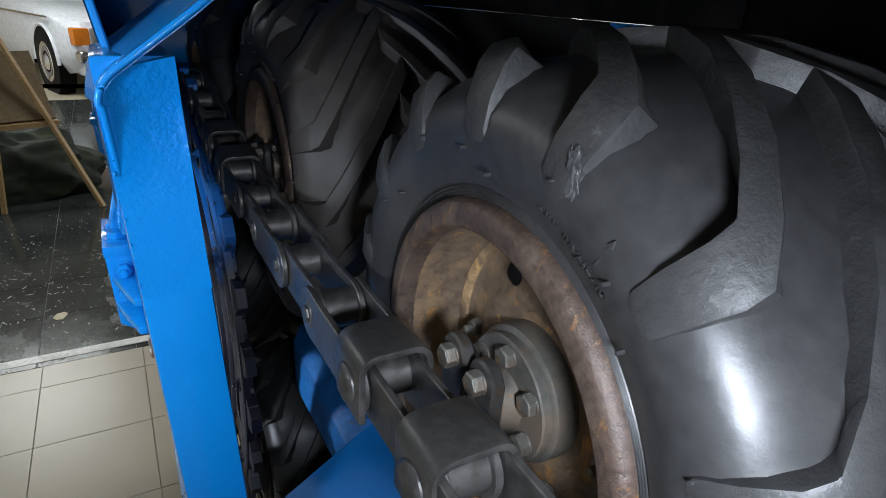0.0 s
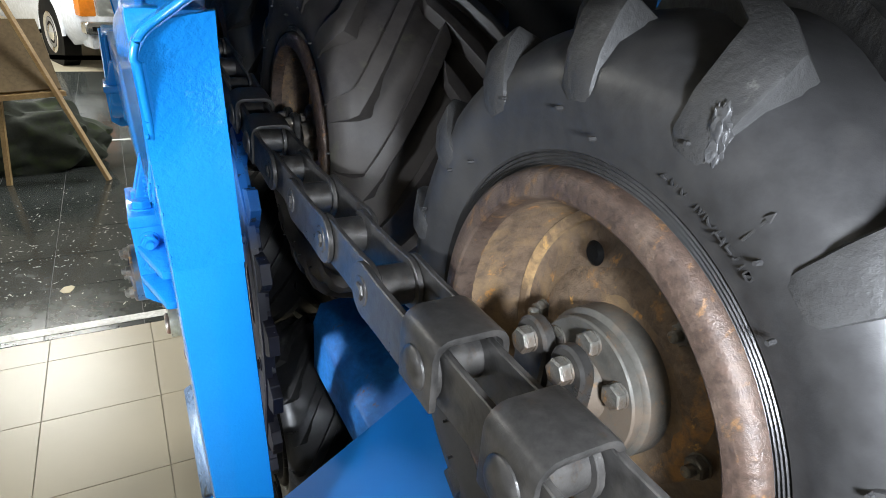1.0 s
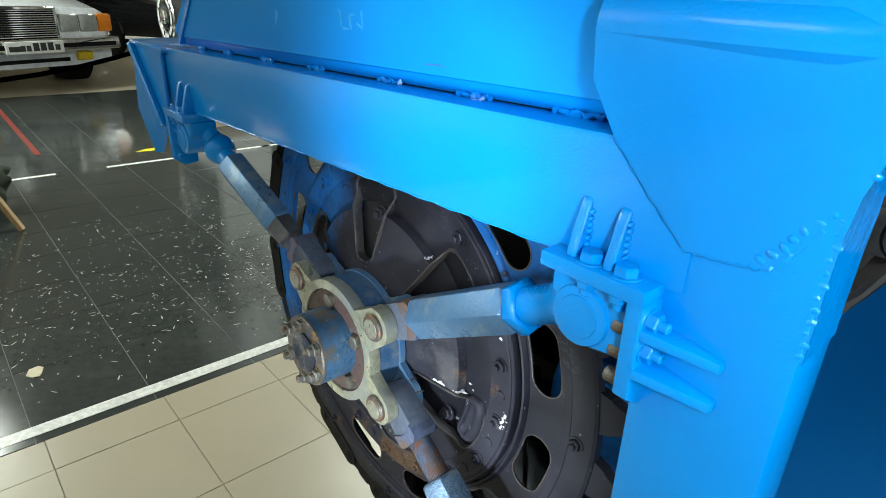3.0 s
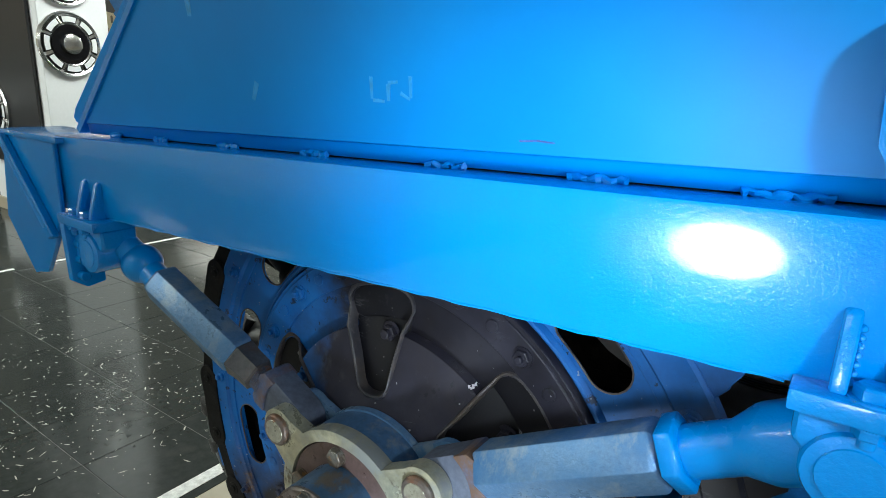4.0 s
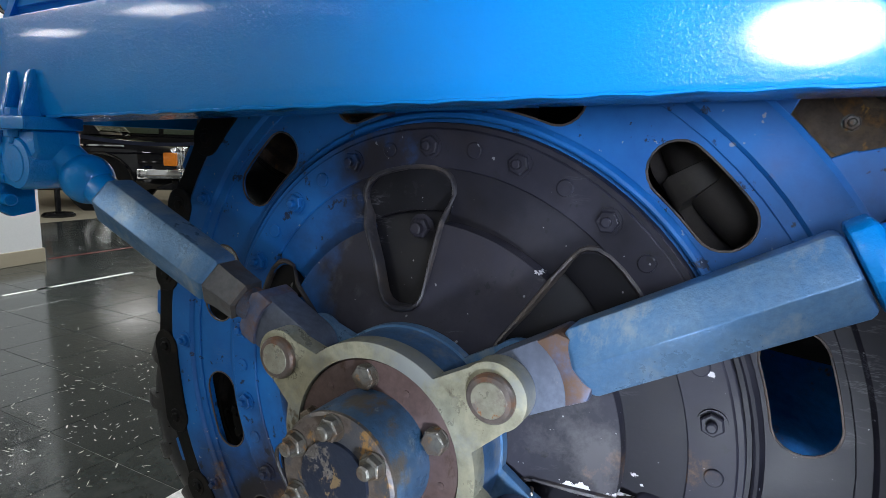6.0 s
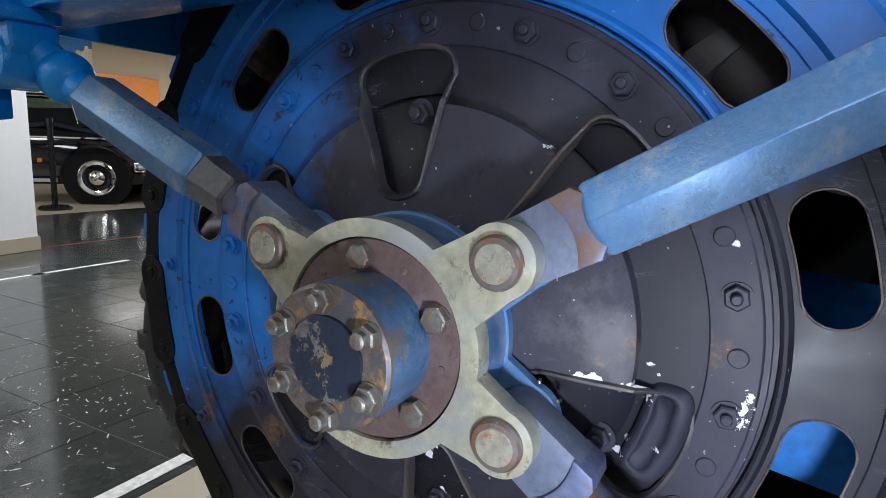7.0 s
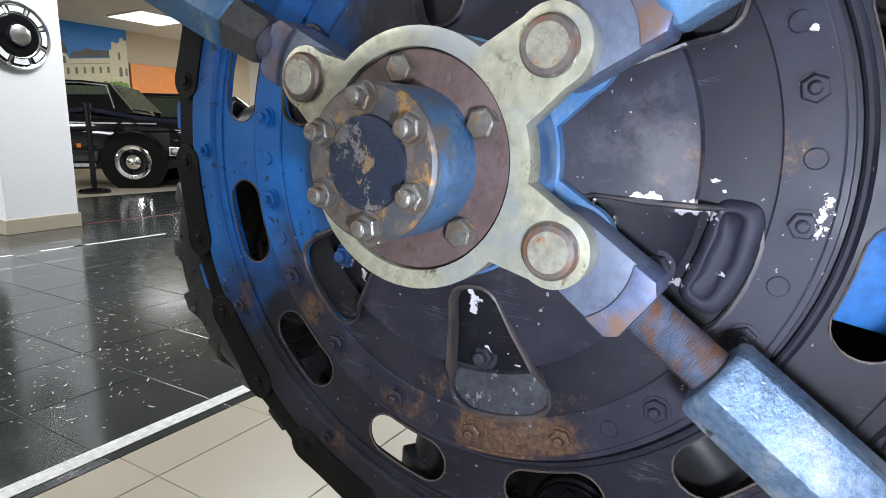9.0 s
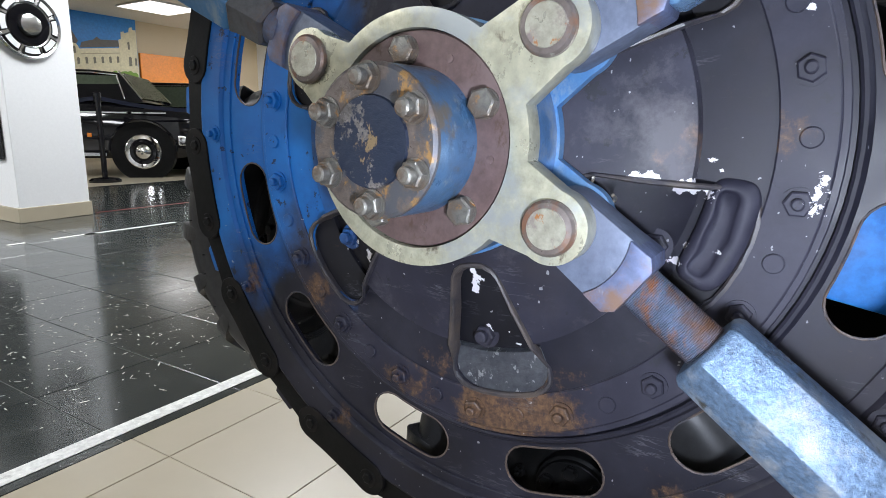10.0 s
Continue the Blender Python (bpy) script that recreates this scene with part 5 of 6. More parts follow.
    under = turned(hex_bolt(0.0075, 0.007, 0.6, 1.2), Matrix.Rotation(radians(-90), 4, "Y"))
    under = part("under_nut", under, BLUE_LUMPY, br)
    under.matrix_basis = Matrix.Translation((x - 0.013, yy(0.0205), z))
    share(under, Matrix.Translation((x - 0.013, yy(-0.006), z)))
    ck_bolt = part("cheek_bolt", turned(hex_bolt(0.0078, 0.0075, 0.5, 1.2), Matrix.Rotation(radians(90 * s), 4, "Z")), BLUE_LUMPY, ck)
    ck_bolt.matrix_basis = Matrix.Translation((x - 0.0075, yy(0.042), z - 0.0135))
    share(ck_bolt, Matrix.Translation((x - 0.0075, yy(0.042), z - 0.036)))
    tail = part("stud_end", lathe(bmesh.new(), [(-0.012, 0.0), (-0.012, 0.0052), (-0.0112, 0.006), (0.0, 0.006)], seg=14, cap=False), BOLT if s > 0 else BLUE_LUMPY, ck)
    for dz in (-0.026, -0.045, -0.066):
        mm = Matrix.Translation((x - 0.008, yy(0.03), z + dz)) @ Matrix.Rotation(radians(-90 * s), 4, "Z")
        if dz == -0.026:
            tail.matrix_basis = mm
        else:
            share(tail, mm)
    return br


bracket((-0.1045, -0.375, 0.8065), 1, "blue painted welded bracket with gusset fins and bolts")
front_bracket = bracket((-0.121, 0.383, 0.782), -1, "blue painted welded front bracket with gusset fins")
part("elbow", tube(bmesh.new(), [(-0.105, 0.368, 0.772), (-0.103, 0.36, 0.762), (-0.098, 0.35, 0.751), (-0.094, 0.34, 0.741)], 0.0165, 16), BLUE_ROUGH, front_bracket, "blue painted elbow of the rod end")
# deeper end plate at the front of the beam, with a slanting rib and a top flange
bm = prism(bmesh.new(), [(0.445, 0.79), (0.445, 0.876), (0.59, 0.874), (0.612, 0.76), (0.545, 0.69), (0.505, 0.7), (0.47, 0.745)], "x", -0.13, -0.124)
part("end_plate", soften(bm, 0.0015), BLUE, vehicle, "blue painted end plate")
bm = prism(bmesh.new(), [(0.575, 0.876), (0.59, 0.874), (0.468, 0.752), (0.455, 0.758)], "x", -0.14, -0.129)
part("slanting_rib", soften(bm, 0.002), BLUE_ROUGH, vehicle, "blue painted slanting rib")
hull_plate("end_flange", [(-0.133, 0.43), (-0.05, 0.43), (-0.05, 0.6), (-0.133, 0.592)], "z", 0.8735, 0.8805, "blue painted front flange", 0.001)


# ---- exhibition hall ----
TILE = 0.3
TX0 = 0.132
EDGE, TAPE = 0.912, 0.966
DARK_TILE = surface("polished_black_tile", (0.034, 0.039, 0.038), (0.048, 0.053, 0.051), rough=0.15, grain=30, patch=5, relief=0.01, rough_var=0.04)
BEIGE_TILE = surface("beige_tile", (0.43, 0.38, 0.285), rough=0.3, contrast=0.03, grain=5, patch=2, relief=0.0, rough_var=0.0)
GROUT = plain("grey_grout", (0.4, 0.36, 0.285), 0.8)
WHITE_TAPE = surface("white_tape", (0.78, 0.78, 0.76), (0.6, 0.6, 0.58), rough=0.4, grain=60, patch=12, relief=0.03)
RED_TAPE = plain("red_tape", (0.2, 0.035, 0.028), 0.4)
YELLOW_TAPE = plain("yellow_tape", (0.75, 0.65, 0.03), 0.4)
floor = tagged(part("floor", box(bmesh.new(), (-7, -7, -0.1), (12, 15, -0.0035)), GROUT, smooth=0), "hall floor of black polished and beige tiles", "floor", kind="structure")


part("grout_bed", box(bmesh.new(), (-6.9, EDGE + 0.002, -0.0034), (11.9, 6.26, -0.0016)), plain("pale_grout", (0.13, 0.13, 0.13), 0.7), floor, smooth=0)


def tile_mesh(name, w, d, mat, g=0.0014):
    return part(name, soften(box(bmesh.new(), (g, g, -0.012), (w - g, d - g, 0)), 0.0007), mat, floor, smooth=0)


def pave(proto, xs, ys):
    first = True
    for x in xs:
        for y in ys:
            m = Matrix.Translation((x, y, random.uniform(-0.0003, 0.0003)))
            if first:
                proto.matrix_basis = m
                first = False
            else:
                share(proto, m)


pave(tile_mesh("floor_tile", TILE, TILE, DARK_TILE), [TX0 + TILE * i for i in range(-6, 12)], [0.985 + TILE * j for j in range(12)])
pave(tile_mesh("floor_tile", TILE, 0.985 - EDGE, DARK_TILE), [TX0 + TILE * i for i in range(-6, 12)], [EDGE])
pave(tile_mesh("beige_tile", TILE, TILE, BEIGE_TILE, 0.0009), [0.15 + TILE * i for i in range(-6, 6)], [EDGE - TILE * (j + 1) + 0.17 - 0.3 for j in range(8)])
pave(tile_mesh("beige_tile", TILE, 0.13, BEIGE_TILE, 0.0009), [0.15 + TILE * i for i in range(-6, 6)], [EDGE - 0.13])


def tile_field(name, x0, x1, y0, y1, size, mat, label):
    bm = bmesh.new()
    x = x0
    while x < x1 - 0.01:
        y = y0
        while y < y1 - 0.01:
            box(bm, (x + 0.0013, y + 0.0013, -0.012), (min(x + size, x1) - 0.0013, min(y + size, y1) - 0.0013, 0))
            y += size
        x += size
    return tagged(part(name, bm, mat, floor, label, smooth=0), kind="stuff")


YB = 0.985 + 12 * TILE
XA, XB = TX0 - 6 * TILE, TX0 + 12 * TILE
PODIUM = 6.27
tile_field("far_black_tiles", XA, 11.9, YB, PODIUM, TILE, DARK_TILE, "black polished floor tiles")
tile_field("side_black_tiles", XB, 11.9, EDGE, YB, TILE, DARK_TILE, "black polished floor tiles")
tile_field("side_black_tiles", -6.9, XA, EDGE, PODIUM, TILE, DARK_TILE, "black polished floor tiles")
tile_field("beige_tiles", -6.9, 11.9, PODIUM, 14.9, 0.6, BEIGE_TILE, "beige floor tiles")
tile_field("beige_tiles", -6.9, 0.15 - 6 * TILE, -6.9, EDGE, 0.6, BEIGE_TILE, "beige floor tiles")
tile_field("beige_tiles", 0.15 + 6 * TILE, 11.9, -6.9, EDGE, 0.6, BEIGE_TILE, "beige floor tiles")
tile_field("beige_tiles", 0.15 - 6 * TILE, 0.15 + 6 * TILE, -6.9, EDGE - 0.13 - 8 * TILE, 0.6, BEIGE_TILE, "beige floor tiles")


def strip(name, lo, hi, mat, label, cat="tape"):
    return tagged(part(name, box(bmesh.new(), (*lo, 0.0004), (*hi, 0.0016)), mat, smooth=0), label, cat)


strip("floor_tape", (-3, TAPE - 0.022), (3.5, TAPE + 0.022), WHITE_TAPE, "long white tape line stuck on the tiled floor")
for x0, x1 in ((-0.6, 0.05), (0.33, 0.75), (0.95, 1.04), (1.18, 1.43), (-1.6, -0.9), (1.36, 1.96)):
    strip("dash_tape", (x0, 3.42), (x1, 3.45), WHITE_TAPE, "short white tape dash on the black tiles")
strip("red_tape", (0.03, 3.95), (0.065, 5.9), RED_TAPE, "red tape line on the black tiles")
strip("red_tape", (1.9, 4.3), (3.2, 4.33), RED_TAPE, "red tape line on the black tiles")
bm = prism(bmesh.new(), [(0.58, 3.72), (0.66, 3.7), (0.78, 3.71), (0.78, 3.76), (0.66, 3.765)], "z", 0.0004, 0.0016)
tagged(part("yellow_tape", bm, YELLOW_TAPE, smooth=0), "short pointed piece of yellow tape on the floor", "tape")

# walls and ceiling
TAN_WALL = surface("beige_wall_paint", (0.52, 0.43, 0.3), rough=0.6, relief=0.05, contrast=0.04)
for nm, lo, hi in (("wall_north", (-7, 14, 0), (12, 14.2, CEILING)), ("wall_south", (-7, -7.2, 0), (12, -7, CEILING)), ("wall_west", (-7.2, -7, 0), (-7, 14, CEILING)), ("wall_east", (12, -7, 0), (12.2, 14, CEILING))):
    tagged(part(nm, box(bmesh.new(), lo, hi), TAN_WALL if nm == "wall_north" else WHITE, smooth=0), "plain beige painted hall wall" if nm == "wall_north" else "plain white painted hall wall", "wall", kind="structure")
tagged(part("ceiling", box(bmesh.new(), (-7, -7, CEILING), (12, 14, CEILING + 0.1)), surface("ceiling_paint", (0.62, 0.6, 0.55), rough=0.7, relief=0.03), smooth=0), "warm white suspended ceiling", "ceiling", kind="structure")
GLOW = plain("lamp_diffuser", (1, 0.98, 0.94), 0.5, 0.0, 1.8)
for px, py in PANELS:
    lamp = root("ceiling_light", "square white ceiling light panel, switched on", "ceiling light", (px, py, CEILING), "ceiling lights")
    part("frame", soften(box(bmesh.new(), (-0.6, -0.6, -0.03), (0.6, 0.6, 0)), 0.004), WHITE, lamp)
    part("diffuser", box(bmesh.new(), (-0.57, -0.57, -0.036), (0.57, 0.57, -0.031)), GLOW, lamp, smooth=0)


COVER_CHROME = plain("brushed_chrome", (0.78, 0.78, 0.78), 0.24, 1.0)
SLOT_EDGE = plain("dark_slot_edge", (0.05, 0.05, 0.05), 0.25, 0.7)


def wheel_cover(name, label, r, cat="wheel cover"):
    """A chrome wheel cover that faces -y: dish with slots, black ring and a centre boss."""
    w = root(name, label, cat)
    q = Matrix.Rotation(radians(90), 4, "Z")
    part("chrome_dish", turned(lathe(bmesh.new(), [(0, r), (-0.018 * r / 0.2, r), (-0.03 * r / 0.2, r * 0.95), (-0.02 * r / 0.2, r * 0.86), (-0.03 * r / 0.2, r * 0.66), (-0.02 * r / 0.2, r * 0.6), (-0.012, r * 0.3)], seg=56), q), COVER_CHROME, w)
    part("black_ring", turned(ring_profile(bmesh.new(), [(-0.028 * r / 0.2, r * 0.6), (-0.032 * r / 0.2, r * 0.5), (-0.03 * r / 0.2, r * 0.32), (-0.012, r * 0.34), (-0.012, r * 0.58)], seg=48), q), BLACK_CAR, w)
    part("boss", turned(lathe(bmesh.new(), [(-0.02, r * 0.33), (-0.05 * r / 0.2, r * 0.3), (-0.058 * r / 0.2, r * 0.2), (-0.06 * r / 0.2, 0)], seg=40, cap=False), q), COVER_CHROME, w)
    loop = arc(r * 0.84, -16, 16, 5) + arc(r * 0.68, 16, -16, 5)
    edge = part("slot_edge", turned(prism(bmesh.new(), arc(r * 0.865, -19, 19, 5) + arc(r * 0.655, 19, -19, 5), "x", -0.031 * r / 0.2, -0.018 * r / 0.2), q), SLOT_EDGE, w, smooth=0)
    slot = part("slot", turned(prism(bmesh.new(), loop, "x", -0.033 * r / 0.2, -0.02 * r / 0.2), q), WHITE, w, smooth=0)
    for k in range(1, 8):
        share(slot, Matrix.Rotation(radians(45 * k), 4, "Y"), w)
        share(edge, Matrix.Rotation(radians(45 * k), 4, "Y"), w)
    return w


# column with wheel covers hung on it
col = tagged(part("column", soften(prism(bmesh.new(), [(1.345, 4.19), (1.83, 4.25), (1.87, 5.38), (1.36, 5.32)], "z", 0, CEILING), 0.004), WHITE), "white painted square column", "column", kind="structure")
part("baseboard", soften(prism(bmesh.new(), [(1.333, 4.178), (1.842, 4.24), (1.884, 5.393), (1.348, 5.332)], "z", 0, 0.1), 0.003), BEIGE_TILE, col, "beige tiled baseboard")
COVER_M = Matrix.Rotation(radians(7), 4, "Z")
for i, z in enumerate((1.28, 1.74)):
    w = wheel_cover("wheel_cover", "chrome wheel cover hung on a white column", 0.215)
    w.matrix_basis = Matrix.Translation((1.53, 4.21, z)) @ COVER_M

# dark board with a wheel cover on the column's other face
tagged(part("display_board", soften(box(bmesh.new(), (1.318, 4.29, 0.42), (1.338, 5.19, 1.95)), 0.003), plain("dark_board", (0.02, 0.02, 0.022), 0.35)), "dark display board fixed to a white column", "board")
w = wheel_cover("wheel_cover", "chrome wheel cover hung on a dark board", 0.2)
w.matrix_basis = Matrix.Translation((1.318, 4.95, 0.8)) @ Matrix.Rotation(radians(-90), 4, "Z")


# ---- cars and stands in the hall ----
GLASS = plain("car_glass", (0.16, 0.2, 0.14), 0.04)
TYRE_BLACK = plain("car_tyre", (0.006, 0.006, 0.006), 0.6)
TYRE_BLACK.node_tree.nodes["Principled BSDF"].inputs["Specular IOR Level"].default_value = 0.1
AMBER = plain("amber_lens", (0.75, 0.22, 0.02), 0.15)
LENS = plain("headlamp_glass", (0.5, 0.52, 0.5), 0.08, 0.6)
BAR_INK = plain("black_ink", (0.02, 0.02, 0.02), 0.5)


def car(at, heading, paint, label, wheelbase, plate, upright=False):
    """A boxy saloon: x runs to the front from the front axle, y to its left."""
    c = root("car", label, "car", (*at, 0.0))
    c.rotation_euler = (0, 0, heading)
    wb = wheelbase
    base, top = (0.735, 1.02) if upright else (0.0, 0.0)    # how far the windscreen's foot and head stand forward
    def up(z):
        return 0.93 + (z - 0.93) * 0.8 if upright else z
    # lower body in cross sections: x, half width, sill, shoulder height, top height
    st = [(0.86, 0.78, 0.42, 0.6, 0.68), (0.8, 0.84, 0.3, 0.68, 0.79), (0.4, 0.88, 0.24, 0.74, 0.86), (-0.6, 0.9, 0.24, 0.8, 0.93), (-1.3, 0.9, 0.24, 0.83, 0.95), (-wb + 0.3, 0.9, 0.24, 0.84, 0.96), (-wb - 0.4, 0.88, 0.26, 0.82, 0.95), (-wb - 1.05, 0.84, 0.34, 0.76, 0.9), (-wb - 1.12, 0.78, 0.45, 0.68, 0.8)]
    bm = bmesh.new()
    rings = []
    for x, w, s, sh, tp in st:
        half = [(w * 0.92, s), (w, s + 0.12), (w * 1.01, (s + sh) / 2), (w, sh), (w * 0.965, sh + (tp - sh) * 0.55), (w * 0.88, tp - 0.012), (w * 0.5, tp)]
        rings.append([bm.verts.new((x, y, z)) for y, z in half] + [bm.verts.new((x, -y, z)) for y, z in half[::-1]])
    for a, b in zip(rings, rings[1:]):
        faces_between(bm, a, b)
    bm.faces.new(rings[0])
    bm.faces.new(rings[-1][::-1])
    part("body", bm, paint, c, smooth=50)
    bm = bmesh.new()
    rows = []
    for x, w, z in ((base - 0.72, 0.8, 0.93), (top - 1.3, 0.66, 1.38), (top - 1.6, 0.65, 1.42), (-wb - 0.05, 0.65, 1.42), (-wb - 0.35, 0.66, 1.37), (-wb - 0.75, 0.78, 0.95)):
        rows.append([bm.verts.new((x, w, up(z))), bm.verts.new((x, -w, up(z)))])
    for a, b in zip(rows, rows[1:]):
        bm.faces.new((a[0], a[1], b[1], b[0]))
    for s in (0, 1):
        bm.faces.new([r[s] for r in rows])
    part("roof", soften(bm, 0.02, 2), paint, c, smooth=50)
    # window glass, a little proud
    for s in (1, -1):
        bm = bmesh.new()
        f = [(base - 0.95, 0.755, 0.985), (top - 1.32, 0.672, 1.33), (-wb * 0.5 - 0.55, 0.665, 1.35), (-wb * 0.5 - 0.55, 0.79, 0.985)]
        g = [(-wb * 0.5 - 0.63, 0.79, 0.985), (-wb * 0.5 - 0.63, 0.665, 1.35), (-wb - 0.2, 0.672, 1.33), (-wb - 0.5, 0.76, 0.985)]
        for quad in (f, g):
            bm.faces.new([bm.verts.new((x, s * (w + 0.012), up(z))) for x, w, z in quad])
        bmesh.ops.solidify(bm, geom=bm.faces[:], thickness=0.006)
        part("side_glass", bm, GLASS, c, smooth=0)
        bm = tube(bmesh.new(), [(x, s * w, up(z)) for x, w, z in ((base - 0.93, 0.775, 0.97), (top - 1.31, 0.69, 1.345), (top - 1.62, 0.68, 1.375), (-wb - 0.2, 0.685, 1.35), (-wb - 0.52, 0.78, 0.97))], 0.011)
        part("window_trim", bm, CHROME, c)
        part("sill_trim", box(bmesh.new(), (-wb + 0.42, s * 0.9 - 0.02, 0.27), (-0.42, s * 0.9 + 0.02, 0.31)), CHROME, c)
        part("shoulder_trim", box(bmesh.new(), (-wb - 0.9, s * 0.905 - 0.012, 0.79), (0.3, s * 0.905 + 0.004, 0.808)), CHROME, c)
    bm = bmesh.new()
    bm.faces.new([bm.verts.new(p) for p in ((base - 0.76, 0.74, 0.965), (base - 0.76, -0.74, 0.965), (top - 1.28, -0.61, up(1.365)), (top - 1.28, 0.61, up(1.365)))])
    bmesh.ops.solidify(bm, geom=bm.faces[:], thickness=0.006)
    bmesh.ops.translate(bm, vec=(0.018, 0, 0.016), verts=bm.verts)
    part("windscreen", bm, GLASS, c, smooth=0)
    for s in (1, -1):
        part("pillar_trim", tube(bmesh.new(), [(base - 0.735, s * 0.765, 0.965), (top - 1.3, s * 0.63, up(1.395))], 0.014), CHROME, c)
    for x in (0.0, -wb):
        for s in (1, -1):
            q = Matrix.Translation((x, s * 0.72, 0.325)) @ Matrix.Rotation(radians(-90 * s), 4, "Z")
            bm = lathe(bmesh.new(), [(-0.02, 0.37), (-0.185, 0.375)], seg=44)
            part("wheel_arch", turned(bm, q), TYRE_BLACK, c)
            bm = lathe(bmesh.new(), [(0.0, 0.2), (0.0, 0.3), (-0.03, 0.325), (-0.15, 0.325), (-0.185, 0.305), (-0.192, 0.22), (-0.175, 0.2)], seg=52, cap=False)
            w = part("wheel", turned(bm, q), TYRE_BLACK, c, "black tyre with a chrome wheel cover")
            part("wheel_cover", turned(lathe(bmesh.new(), [(-0.16, 0.215), (-0.19, 0.212), (-0.196, 0.2), (-0.185, 0.16), (-0.175, 0.1), (-0.2, 0.07), (-0.21, 0.0)], seg=44, cap=False), q), CHROME, w)
            part("cover_ring", turned(ring_profile(bmesh.new(), [(-0.1865, 0.155), (-0.1905, 0.15), (-0.1865, 0.115), (-0.18, 0.12)], seg=40), q), plain("grey_ring", (0.25, 0.25, 0.25), 0.3, 0.5) if paint is WHITE_CAR else BLACK_CAR, w)
            bm = bmesh.new()
            pts = []
            for k in range(17):
                a = math.pi * k / 16
                r0 = 0.385
                pts.append((x + r0 * math.cos(a), s * 0.895, 0.325 + r0 * math.sin(a)))
            part("arch_lip", tube(bm, pts, 0.02, 6), paint, c)
    # front: bumper, grille, lamps, plate
    part("bumper", soften(box(bmesh.new(), (0.82, -0.86, 0.4), (0.98, 0.86, 0.52)), 0.03, 3), CHROME, c)
    if upright:
        for s in (1, -1):
            part("bumper_wing", soften(box(bmesh.new(), (0.42, s * 0.88 - 0.04, 0.4), (0.95, s * 0.88 + 0.04, 0.52)), 0.02, 2), CHROME, c)
            part("wing_lamp", soften(box(bmesh.new(), (-0.62, s * 0.905 - 0.01, 0.5), (-0.57, s * 0.905 + 0.012, 0.55)), 0.004), AMBER, c)
    part("bumper_strip", box(bmesh.new(), (0.975, -0.8, 0.435), (0.99, 0.8, 0.475)), TYRE_BLACK, c)
    part("apron", soften(box(bmesh.new(), (0.6, -0.8, 0.25), (0.9, 0.8, 0.41)), 0.03, 2), paint, c)
    part("air_slot", box(bmesh.new(), (0.895, -0.35, 0.3), (0.905, 0.35, 0.335)), TYRE_BLACK, c)
    g = part("grille", soften(box(bmesh.new(), (0.8, -0.3, 0.5), (0.9, 0.3, 0.8)), 0.015, 2), CHROME, c)
    part("grille_back", box(bmesh.new(), (0.9, -0.27, 0.52), (0.904, 0.27, 0.775)), TYRE_BLACK, g)
    slat = part("slat", box(bmesh.new(), (0.904, -0.27, 0.53), (0.912, 0.27, 0.537)), CHROME, g)
    for k in range(1, 13):
        share(slat, Matrix.Translation((0, 0, 0.0195 * k)), g)
    for s in (1, -1):
        for y0 in (0.33, 0.52):
            part("headlamp", soften(box(bmesh.new(), (0.82, s * y0 - (0.18 if s < 0 else 0), 0.56), (0.885, s * y0 + (0.18 if s > 0 else 0), 0.73)), 0.02, 2), LENS, c)
        part("indicator", soften(box(bmesh.new(), (0.72, s * 0.785 - 0.075, 0.56), (0.875, s * 0.785 + 0.075, 0.73)), 0.02, 2), AMBER, c)
        part("fog_lamp", soften(box(bmesh.new(), (0.88, s * 0.5 - 0.08, 0.3), (0.925, s * 0.5 + 0.08, 0.385)), 0.01), plain("yellow_lens", (0.7, 0.5, 0.03), 0.15), c)
    if plate:
        pl = part("number_plate", soften(box(bmesh.new(), (0.99, -0.26, 0.395), (1.0, 0.26, 0.507)), 0.004), plain("plate_white", (0.75, 0.75, 0.73), 0.4), c, "white plate with dark bars")
        for y0, w, h in ((0.2, 0.045, 0.05), (0.135, 0.05, 0.07), (0.07, 0.05, 0.07), (0.005, 0.05, 0.07), (-0.06, 0.04, 0.05), (-0.11, 0.04, 0.05), (-0.18, 0.1, 0.045)):
            part("plate_bar", box(bmesh.new(), (1.0, y0 - w / 2, 0.42), (1.002, y0 + w / 2, 0.42 + h)), BAR_INK, pl, smooth=0)
    return c


A_W = math.atan2(-0.947, 0.32)
car((0.17, 7.12), A_W, WHITE_CAR, "white saloon car with chrome grille and bumper", 2.8, True)
A_B = math.atan2(-0.72, 0.69)
car((4.05 + 0.72 * 0.72, 7.05 + 0.72 * 0.69), A_B, BLACK_CAR, "glossy black saloon car with chrome trim", 3.2, False, True)
car((8.7, 8.6), A_B, BLACK_CAR, "dark saloon car parked behind another", 2.9, False)


def stanchion(x, y):
    s = root("stanchion", "black belt barrier post on a round base", "barrier post", (x, y, 0))
    q = Matrix.Rotation(radians(90), 4, "Y")
    part("base", turned(lathe(bmesh.new(), [(0, 0.17), (-0.02, 0.17), (-0.045, 0.14), (-0.055, 0.05)], seg=40), q), BLACK_CAR, s)
    part("post", turned(lathe(bmesh.new(), [(-0.05, 0.03), (-0.93, 0.03)], seg=24), q), BLACK_CAR, s)
    part("head", turned(lathe(bmesh.new(), [(-0.9, 0.04), (-1.0, 0.04), (-1.01, 0.03)], seg=24), q), BLACK_CAR, s)
    return s


stanchion(3.3, 6.72)
BELT = plain("dark_blue_belt", (0.006, 0.012, 0.04), 0.6)


